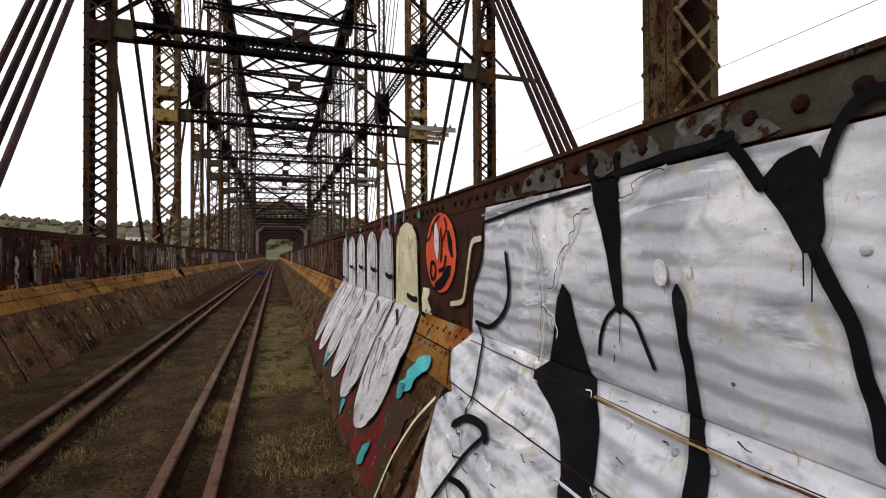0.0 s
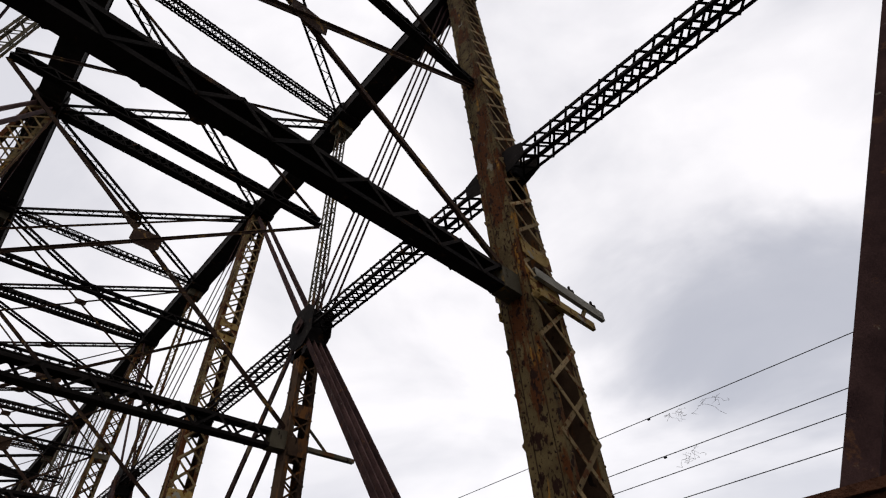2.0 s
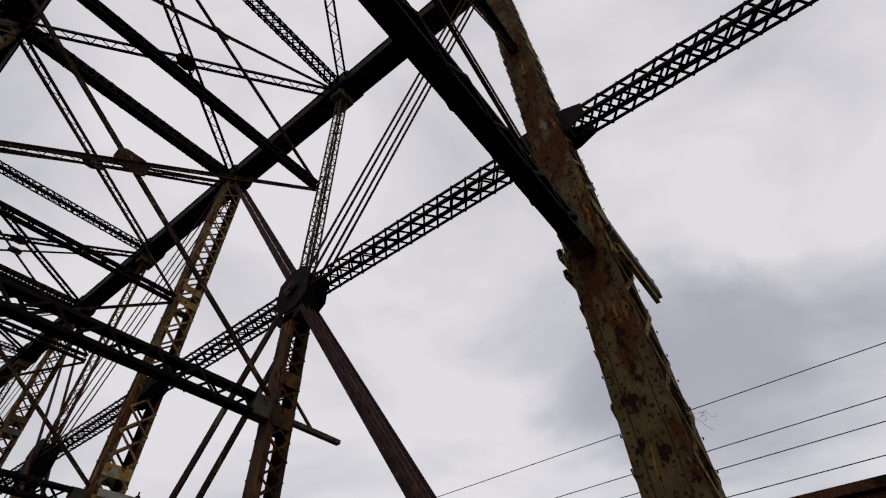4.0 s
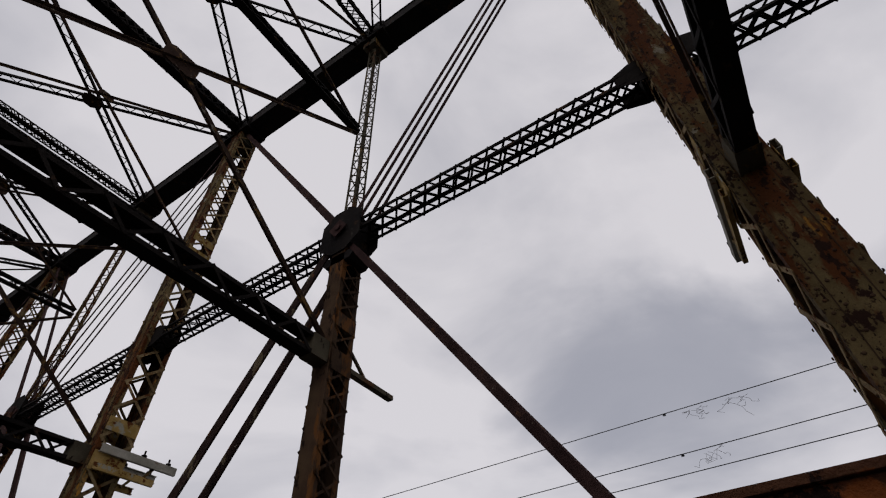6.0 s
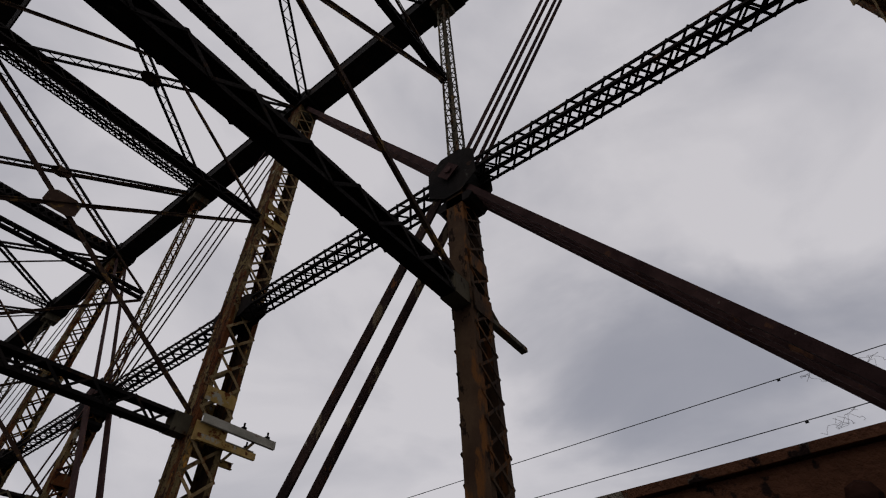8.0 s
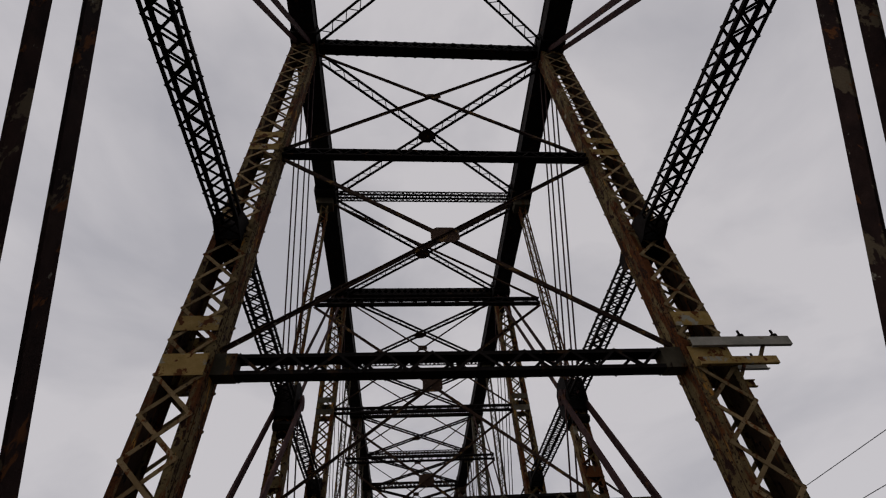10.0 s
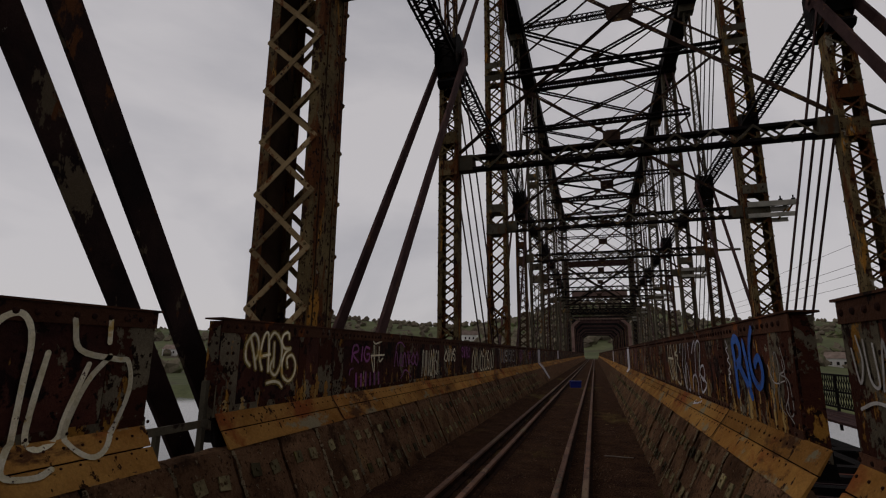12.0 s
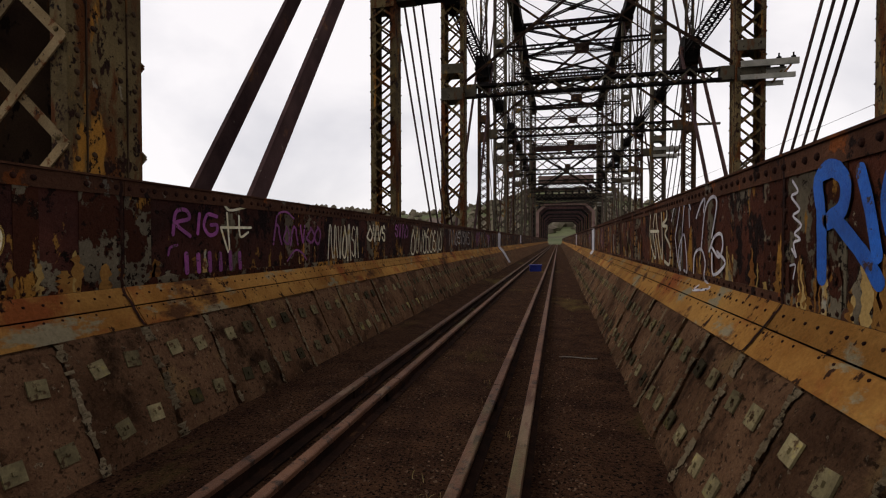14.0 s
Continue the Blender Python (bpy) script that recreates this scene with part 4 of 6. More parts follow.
for side, word in ((-1, "left"), (1, "right")):
    rng = random.Random(5 + side)
    th = thing("curb", "sloping brown concrete curb slabs with square bolt plates", "curb", "curbs")
    meshes = [slab_mesh(10 * side + q, UNIT, side) for q in range(5)]
    first = 21.54 - 12 * UNIT * 3
    far = Bag()
    for k in range(-6, 260):
        y = first + UNIT * k
        if y > Y1:
            break
        if -1.5 < y < 41:
            ob = part("curb_slab", meshes[rng.randrange(5)], None, th)
            ob.matrix_basis = pose(rng.uniform(-0.006, 0.006), y, rng.uniform(-0.008, 0.004), 0, rng.uniform(-0.4, 0.4), 0)
            for v in (1.345, 1.74):
                for dy in (-0.13, 0.13):
                    p = surface(side, y + UNIT / 2 + dy + rng.uniform(-0.012, 0.012), v + rng.uniform(-0.015, 0.015), -0.004)
                    b = part("bolt_plate", plate_me, None, ob)
                    b.matrix_basis = ob.matrix_basis.inverted() @ pose(p.x, p.y, p.z, 0, -side * math.degrees(SLOPE), 0) @ pose(0, 0, 0, 0, 0, rng.uniform(-9, 9))
        else:
            far.extrude((0, y + 0.008, 0), (0, y + UNIT - 0.008, 0), (-1, 0, 0), [(-side * px, pz) for px, pz in ((1.57, -0.05), (2.05, -0.05), (2.05, 0.77), (1.96, 0.765))][:: 1 if side < 0 else -1])
    part("far_slabs", far, CURB, th, kind="stuff")
    for k in range(-6, 110):
        y = first + UNIT * k
        if -1.5 < y < 50 and (rng.random() < 0.72 or abs(y - 21.54) < 0.9):
            m, big = Bag(), 3.6 if abs(y - 21.54) < 0.1 else 2.4 if abs(y - 21.54) < 0.9 else 1.5
            v, dy = 1.13, rng.uniform(-0.01, 0.01)
            while v < 1.95:
                step = rng.uniform(0.02, 0.06)
                dy += rng.uniform(-0.012, 0.012) - 0.2 * dy
                if rng.random() < 0.82:
                    w0, w1, up = big * rng.uniform(0.004, 0.017), big * rng.uniform(0.003, 0.015), rng.uniform(-0.004, 0.008)
                    n = len(m.v)
                    m.v += [surface(side, y + dy - w0, v, -0.008), surface(side, y + dy + w0, v, -0.008), surface(side, y + dy + w1, v + step, -0.008), surface(side, y + dy - w1, v + step, -0.008), surface(side, y + dy, v + step * 0.3, up), surface(side, y + dy + 0.003, v + step * 0.7, up * 0.6)]
                    m.f += [(n, n + 1, n + 4), (n + 1, n + 2, n + 5, n + 4), (n + 2, n + 3, n + 5), (n + 3, n, n + 4, n + 5)]
                v += step
            part("joint_mortar", m, MORTAR, th, "pale crumbling mortar in a slab joint", kind="stuff")


RIVET = surf("dark_rust_rivet", (0.012, 0.006, 0.005), (0.035, 0.014, 0.009), 9.0)


def parapet(side, ya, yb, label, rivets=True, strips=True):
    """A riveted plate wall on its ochre skirt."""
    th = thing("parapet", label, "parapet", "parapet walls")
    S = side

    def run(name, prof, mat, y0=ya, y1=yb, lab=""):
        pr = [(-S * x, z) for x, z in prof]
        area = sum(pr[i][0] * pr[(i + 1) % len(pr)][1] - pr[(i + 1) % len(pr)][0] * pr[i][1] for i in range(len(pr)))
        return part(name, Bag().extrude((0, y0, 0), (0, y1, 0), (-1, 0, 0), pr if area > 0 else pr[::-1]), mat, th, lab)

    cuts = [ya]
    y = 21.57 if ya == GAPS[side][1] else ya + 2.54
    while y < yb - 0.5:
        cuts.append(y)
        y += 2.54
    cuts.append(yb)
    for a, b in zip(cuts, cuts[1:]):
        run("wall_plate", ((2.14, 1.0), (2.155, 1.0), (2.155, 1.80), (2.14, 1.80)), WALL_RUST if side > 0 else WALL_DARK, a + 0.007, b - 0.007)
        lap = 0.38 if side > 0 and a == GAPS[1][1] else 0.0   # the skirt runs on past the wall's end
        run("upper_skirt", ((2.128, 1.03), (2.14, 1.035), (2.061, 0.8985), (2.049, 0.9035)), SKIRT, a + 0.005 - lap, b - 0.005, "ochre upper skirt plate")
        run("lower_skirt", ((2.036, 0.893), (2.052, 0.893), (1.965, 0.762), (1.942, 0.762)), SKIRT, a + 0.005 - lap, b - 0.005, "ochre lower skirt plate")
        for yj, w in ((a + 0.006, 0.46 if lap else 0.24), (b - 0.35, 0.34)) if side < 0 or a > 8 else ():
            run("splice_strip", ((2.135, 1.06), (2.1395, 1.06), (2.1395, 1.70), (2.135, 1.70)), STRIP, yj, yj + w, "grey riveted splice strip")
        if strips:
            for yj in (a + 1.27,):
                if yj < b - 0.2 and (side < 0 or a > 8):
                    run("splice_strip", ((2.135, 1.06), (2.1395, 1.06), (2.1395, 1.70), (2.135, 1.70)), STRIP, yj - 0.06, yj + 0.09, "grey riveted splice strip")
        run("cap_angle", ((2.127, 1.70), (2.1395, 1.70), (2.1395, 1.812), (2.127, 1.812)), CAP, a + 0.002, b - 0.002, "rusty riveted top angle")
        run("foot_angle", ((2.130, 1.02), (2.1395, 1.02), (2.1395, 1.085), (2.130, 1.085)), CAP if side > 0 else STRIP, a + 0.002, b - 0.002)
        run("outer_stiffener", ((2.156, 0.8), (2.3, 0.8), (2.19, 1.8), (2.156, 1.8)), STEEL, a + 0.02, a + 0.045)
    run("cap_plate", ((2.115, 1.815), (2.30, 1.813), (2.30, 1.827), (2.115, 1.829)), CAP, ya - 0.03, yb + 0.03, "rusty cap plate")
    run("back_plate", ((2.06, 0.70), (2.10, 0.70), (2.17, 1.0), (2.158, 1.0)), STEEL)
    for ye, s in ((ya, 1), (yb, -1)):
        run("end_angle", ((2.156, 0.9), (2.27, 0.9), (2.27, 1.80), (2.156, 1.80)), STRIP, ye, ye + s * 0.014)
    if rivets:
        c, rng = Bag(), random.Random(int(ya * 7) + side)
        nrm = (-S, 0, 0)
        y = ya + 0.06
        while y < min(yb, 60):
            fine = y < 30
            if rng.random() > 0.1:
                c.dome((S * 2.1272, y, 1.756), nrm, 0.021)
            if fine and rng.random() > 0.15:
                c.dome((S * 2.130, y + 0.05, 1.052), nrm, 0.013)
            if fine:
                c.dome((S * 2.094, y + 0.02, 0.978), (-S, 0, 0.6), 0.010)
                if rng.random() > 0.3:
                    c.dome((S * 2.026, y - 0.03, 0.878), (-S, 0, 0.6), 0.009)
            y += 0.115
        for a in cuts[:-1]:
            if a < 40:
                for z in [1.1 + 0.085 * k for k in range(7)]:
                    for dy in (0.095, 0.165):
                        if rng.random() > 0.15:
                            c.dome((S * 2.135, a + dy, z), nrm, 0.016)
                    c.dome((S * 2.135, a - 0.05, z), nrm, 0.016)
        part("rivets", c, RIVET, th, kind="stuff")
    return th


for side in (-1, 1):
    parapet(side, -9.0, GAPS[side][0], "rusty riveted steel parapet with flaking grey paint on an ochre skirt")
    parapet(side, GAPS[side][1], yy(N1), "rust brown riveted steel parapet with peeling paint and tags")
    parapet(side, yy(N1) + 0.1, Y1, "distant rusty steel parapet of the next span", rivets=False)

# small guard bar across the gap
GAP = GAPS[-1]
gb = thing("gap_rail", "pale galvanised guard bar across the parapet gap", "guard rail")
part("post", Bag().box(-2.24, GAP[0] + 0.18, 0.55, -2.20, GAP[0] + 0.22, 0.97), GREYGREEN, gb)
part("post", Bag().box(-2.24, GAP[1] - 0.06, 0.55, -2.19, GAP[1] - 0.02, 1.30), GREYGREEN, gb)
part("bar", Bag().box(-2.19, GAP[0] - 0.1, 0.93, -2.175, GAP[1] - 0.01, 0.99), GREYGREEN, gb)


# ---- paint on the parapets ----
def smooth_line(pts, steps=5):
    """A rounded line through the points."""
    p = [Vector((a, b)) for a, b in pts]
    p = [2 * p[0] - p[1]] + p + [2 * p[-1] - p[-2]]
    outp = []
    for i in range(1, len(p) - 2):
        a, b, c, d = p[i - 1:i + 3]
        for k in range(steps):
            t = k / steps
            outp.append(0.5 * (2 * b + (c - a) * t + (2 * a - 5 * b + 4 * c - d) * t * t + (3 * b - a - 3 * c + d) * t ** 3))
    return outp + [p[-2]]


LAYERS = {}


def stroke(th, side, pts, w, mat, off=0.0055, taper=0.0, into=None):
    """One sprayed line on the wall, w wide, with round ends."""
    LAYERS[th.name] = LAYERS.get(th.name, 0) + 1
    off += 0.0003 * (LAYERS[th.name] if into is None else LAYERS[th.name] % 9)
    line = smooth_line(pts)
    c, n = Bag(), len(line)
    for i, q in enumerate(line):
        d = (line[min(i + 1, n - 1)] - line[max(i - 1, 0)]).normalized()
        s = Vector((-d.y, d.x)) * w / 2 * (1 - taper * i / n) * (1 + 0.12 * noise.noise((q.x * 25, q.y * 25, w * 100)))
        for k in (-1, 1):
            c.v.append(surface(side, q.x + k * s.x, q.y + k * s.y, off))
    for i in range(n - 1):
        c.f.append((2 * i, 2 * i + 1, 2 * i + 3, 2 * i + 2))
    for q, d, base in ((line[0], line[0] - line[1], 0), (line[-1], line[-1] - line[-2], 2 * n - 2)):
        d = d.normalized()
        s = Vector((-d.y, d.x))
        r = w / 2 * (1 if base == 0 else 1 - taper)
        m = len(c.v)
        c.v += [surface(side, *(q + (s * math.cos(a) + d * math.sin(a)) * r), off) for a in (math.pi * k / 6 for k in range(7))]
        c.f.append(tuple(range(m, m + 7)))
    if into is not None:
        m = len(into.v)
        into.v += c.v
        into.f += [tuple(m + q for q in f) for f in c.f]
        return into
    return part("stroke", c, mat, th)


def patch(th, side, left, right, mat, off=0.004, name="fill", steps=28, rough=0.0):
    """A painted area between two edges, each a list of (y, v) running down the wall."""
    def at(edge, v):
        for (ya, va), (yb, vb) in zip(edge, edge[1:]):
            if va <= v <= vb:
                return ya + (yb - ya) * (v - va) / max(vb - va, 1e-6)
        return edge[0][0] if v < edge[0][1] else edge[-1][0]

    v0, v1 = left[0][1], left[-1][1]
    levels = sorted({v0 + (v1 - v0) * k / steps for k in range(steps + 1)} | {b for b in (0.795, 1.117) if v0 < b < v1})
    c = Bag()
    for v in levels:
        ja, jb = (rough * noise.noise((v * 14 + q, left[0][0], q)) for q in (0.3, 7.7))
        a, b = at(left, v) + ja, at(right, v) + jb
        c.v += [surface(side, a + (b - a) * k / 4, v, off) for k in range(5)]
    for i in range(len(levels) - 1):
        for k in range(4):
            n = 5 * i + k
            c.f.append((n, n + 1, n + 6, n + 5))
    return part(name, c, mat, th)


def oval(yc, vc, ry, rv, turn=0.0):
    """Left and right edges of an ellipse."""
    vs = [vc + rv * math.sin(-math.pi / 2 + math.pi * k / 14) for k in range(15)]
    half = [ry * math.cos(-math.pi / 2 + math.pi * k / 14) for k in range(15)]
    return [(yc - h, v) for h, v in zip(half, vs)], [(yc + h, v) for h, v in zip(half, vs)]


def tag(label, category="graffiti", group="graffiti tags"):
    return thing("graffiti", label, category, group)


# the large silver piece with black outlines
g = tag("large silver spray-painted piece with black drips over wall, skirt and curb")
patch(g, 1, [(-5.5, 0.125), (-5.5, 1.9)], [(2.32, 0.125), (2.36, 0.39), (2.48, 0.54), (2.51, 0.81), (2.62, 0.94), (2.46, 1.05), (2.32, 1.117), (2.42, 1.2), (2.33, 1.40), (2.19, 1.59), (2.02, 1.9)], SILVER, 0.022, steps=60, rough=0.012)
stroke(g, 1, [(1.43, 0.03), (1.425, 0.08), (1.40, 0.14)], 0.028, BLACK, 0.0255)
stroke(g, 1, [(1.29, 0.06), (1.285, 0.13)], 0.024, BLACK, 0.0255)
for left, right in (
        ([(1.415, 0.125), (1.41, 0.19), (1.37, 0.28), (1.34, 0.38), (1.31, 0.5), (1.285, 0.55)], [(1.285, 0.125), (1.28, 0.16), (1.27, 0.28), (1.27, 0.4), (1.265, 0.53)]),
        ([(1.605, 0.475), (1.64, 0.54), (1.67, 0.69), (1.7, 0.79), (1.77, 0.86), (1.74, 0.885), (1.52, 0.96), (1.41, 1.03), (1.32, 1.117), (1.28, 1.17), (1.28, 1.35)], [(1.595, 0.475), (1.55, 0.51), (1.5, 0.64), (1.44, 0.75), (1.36, 0.85), (1.28, 0.93), (1.22, 1.02), (1.17, 1.12), (1.14, 1.35)]),
        ([(1.05, 0.445), (1.07, 0.48), (1.05, 0.55), (1.02, 0.69), (1.01, 0.8), (0.96, 0.89), (0.92, 1.0), (0.86, 1.2)], [(1.04, 0.445), (1.02, 0.48), (1.01, 0.58), (0.98, 0.7), (0.96, 0.81), (0.89, 0.9), (0.86, 0.97), (0.78, 1.2)]),
        ([(0.71, 0.15), (0.76, 0.165), (0.81, 0.21), (0.74, 0.31), (0.71, 0.365)], [(0.69, 0.15), (0.675, 0.175), (0.67, 0.22), (0.67, 0.32), (0.68, 0.365)])):
    patch(g, 1, [(y + 0.016, v) for y, v in left], [(y - 0.016, v) for y, v in right], BLACKMIST, 0.0240, "overspray", 30, 0.01)
    patch(g, 1, left, right, BLACK, 0.026, "outline", 30, 0.006)
for pts, w in (([(1.288, 0.53), (1.34, 0.57), (1.37, 0.63), (1.38, 0.69)], 0.016), ([(1.27, 0.53), (1.21, 0.56), (1.17, 0.62), (1.13, 0.685)], 0.017), ([(1.278, 0.54), (1.275, 0.64)], 0.004), ([(0.9, 0.085), (0.85, 0.14), (0.8, 0.215)], 0.035), ([(0.69, 0.35), (0.66, 0.42), (0.62, 0.5), (0.6, 0.59), (0.58, 0.65), (0.57, 0.72)], 0.034), ([(0.67, 0.21), (0.65, 0.15), (0.62, 0.1), (0.59, 0.08), (0.56, 0.08), (0.52, 0.12)], 0.026), ([(2.33, 0.20), (1.83, 0.16), (1.62, 0.15), (1.42, 0.14)], 0.018), ([(1.28, 0.115), (1.07, 0.1), (0.95, 0.1), (0.87, 0.09)], 0.026), ([(2.07, 0.36), (2.04, 0.52), (2.09, 0.63), (2.25, 0.72), (2.43, 0.72)], 0.028), ([(2.33, 0.21), (2.36, 0.39), (2.48, 0.54), (2.52, 0.66), (2.52, 0.80)], 0.024), ([(2.41, 0.72), (2.25, 0.89), (2.12, 1.03), (2.04, 1.15)], 0.016), ([(2.64, 0.93), (2.49, 1.03), (2.32, 1.16)], 0.014), ([(2.11, 1.22), (2.01, 1.16), (1.86, 1.145), (1.79, 1.18)], 0.04), ([(1.81, 1.17), (1.89, 1.27), (1.94, 1.37), (2., 1.5), (2.05, 1.65)], 0.026), ([(1.94, 1.4), (1.83, 1.38), (1.74, 1.39), (1.68, 1.46)], 0.028), ([(0.704, 0.36), (0.704, 0.43)], 0.004), ([(0.686, 0.36), (0.688, 0.46)], 0.004), ([(1.29, 0.68), (1.292, 0.70)], 0.006)):
    if w > 0.012:
        stroke(g, 1, pts, w * 1.45 + 0.004, BLACKMIST, 0.0235)
    stroke(g, 1, pts, w * 0.9, BLACK, 0.0265)
for pts, w in (([(1.42, 0.21), (1.49, 0.22), (1.52, 0.29), (1.59, 0.35), (1.62, 0.42), (1.67, 0.5)], 0.005), ([(1.83, 0.21), (1.77, 0.35), (1.74, 0.56), (1.73, 0.7), (1.76, 0.80)], 0.004), ([(1.07, 0.125), (1.17, 0.14), (1.22, 0.18), (1.27, 0.2)], 0.004), ([(1.74, 0.56), (1.66, 0.60), (1.63, 0.68)], 0.004)):
    line = smooth_line(pts, 3)
    rngc = random.Random(int(w * 1e4))
    stroke(g, 1, [(a.x + rngc.uniform(-0.010, 0.014), a.y + rngc.uniform(-0.004, 0.016)) for a in line], w * 0.75, PRIMER, 0.0275)
    stroke(g, 1, [(a.x - 0.008 + rngc.uniform(-0.012, 0.006), a.y) for a in line], w * 1.5, WHITE, 0.0243)
stroke(g, 1, [(2.33, 0.165), (2.05, 0.145), (1.80, 0.128)], 0.010, TAGPALE, 0.0245)
stroke(g, 1, [(1.35, 0.856), (1.13, 0.866), (0.93, 0.866), (0.78, 0.868), (0.66, 0.862), (0.4, 0.862), (-0.3, 0.862), (-1.5, 0.862)], 0.007, OCHRE, 0.0272)
stroke(g, 1, [(1.35, 0.850), (0.9, 0.857), (0.4, 0.853), (-1.5, 0.853)], 0.003, PRIMER, 0.0268)
stroke(g, 1, [(2.36, 0.28), (2.48, 0.30), (2.54, 0.43), (2.59, 0.57), (2.64, 0.63), (2.82, 0.66)], 0.030, CREAM, 0.020)
stroke(g, 1, [(2.43, 1.19), (2.56, 1.36), (2.63, 1.55), (2.64, 1.67), (2.63, 1.8)], 0.022, CREAM, 0.020)
stroke(g, 1, [(1.095, 0.40), (1.09, 0.43)], 0.045, WHITE, 0.024)
for y, v in ((1.64, 0.42), (1.74, 0.30), (1.8, 0.52), (1.68, 0.66), (1.72, 0.44), (1., 0.90), (0.88, 0.90), (1.18, 0.89), (0.6, 0.36)):
    q = surface(1, y, v, 0.021)
    part("bolt_head", Bag().dome(q, (-1, 0, 0.0 if v < 0.79 else 0.6), 0.013), SILVER, g)

# grime and cracks along the seams of the silver skirt
rngg = random.Random(77)
grime, pale = Bag(), Bag()
stroke(g, 1, [(2.46 - 0.1 * q, 1.085 + rngg.uniform(-0.002, 0.002)) for q in range(40)], 0.006, None, 0.0262, 0.0, grime)
stroke(g, 1, [(2.46 - 0.1 * q, 0.846 + 0.0012 * q + rngg.uniform(-0.002, 0.002)) for q in range(13)], 0.005, None, 0.0262, 0.0, grime)
for q in range(80):
    y, v = rngg.uniform(-0.4, 2.4), rngg.choice((rngg.gauss(0.83, 0.03), rngg.gauss(1.12, 0.03), rngg.uniform(0.82, 1.6)))
    v = min(1.7, max(0.815, v))
    d = rngg.uniform(0.006, 0.03)
    stroke(g, 1, [(y, v), (y - d, v + rngg.uniform(-0.4, 0.6) * d), (y - 1.6 * d, v + rngg.uniform(-0.5, 0.8) * d)], rngg.uniform(0.002, 0.006), None, 0.0266, 0.6, grime if q % 3 else pale)
for q in range(9):
    y, v = rngg.uniform(0.6, 2.1), rngg.uniform(1.2, 1.55)
    pts = [(y, v)]
    for _ in range(5):
        pts.append((pts[-1][0] - rngg.uniform(0.01, 0.05), pts[-1][1] + rngg.uniform(-0.012, 0.03)))
    stroke(g, 1, pts, 0.006, None, 0.0268, 0.5, grime)
    stroke(g, 1, [(a + 0.004, b - 0.009) for a, b in pts], 0.006, None, 0.0258, 0.5, pale)
part("grime", grime, PRIMER, g, kind="stuff")
part("pale_flecks", pale, WHITE, g, kind="stuff")

# peeling paint along the top angle
flakes = thing("paint_flakes", "curled flakes of grey paint peeling off the rusty top angle", "paint flakes")
rngf = random.Random(31)
patch(flakes, 1, [(-5.5, 0.006), (-5.5, 0.112)], [(1.20, 0.006), (1.27, 0.05), (1.38, 0.112)], CAPGREY, 0.0138, "paint_sheet", 24, 0.09)
for k in range(26):
    y, v, r = rngf.uniform(-0.6, 2.2), rngf.uniform(0.012, 0.10), rngf.uniform(0.012, 0.085)
    c, n = Bag(), 11
    edge = []
    for q in range(n):
        a, rr = 2 * math.pi * q / n, r * rngf.uniform(0.47, 1.1)
        edge.append((y + 1.5 * rr * math.cos(a), min(0.113, max(0.004, v + rr * math.sin(a) * 0.8)), 0.0145 + rngf.uniform(0, 0.009)))
    c.v = [surface(1, *e) for e in edge] + [surface(1, y, v, 0.0145)]
    c.f = [(q, (q + 1) % n, n) for q in range(n)]
    part("flake", c, FLAKE, flakes)

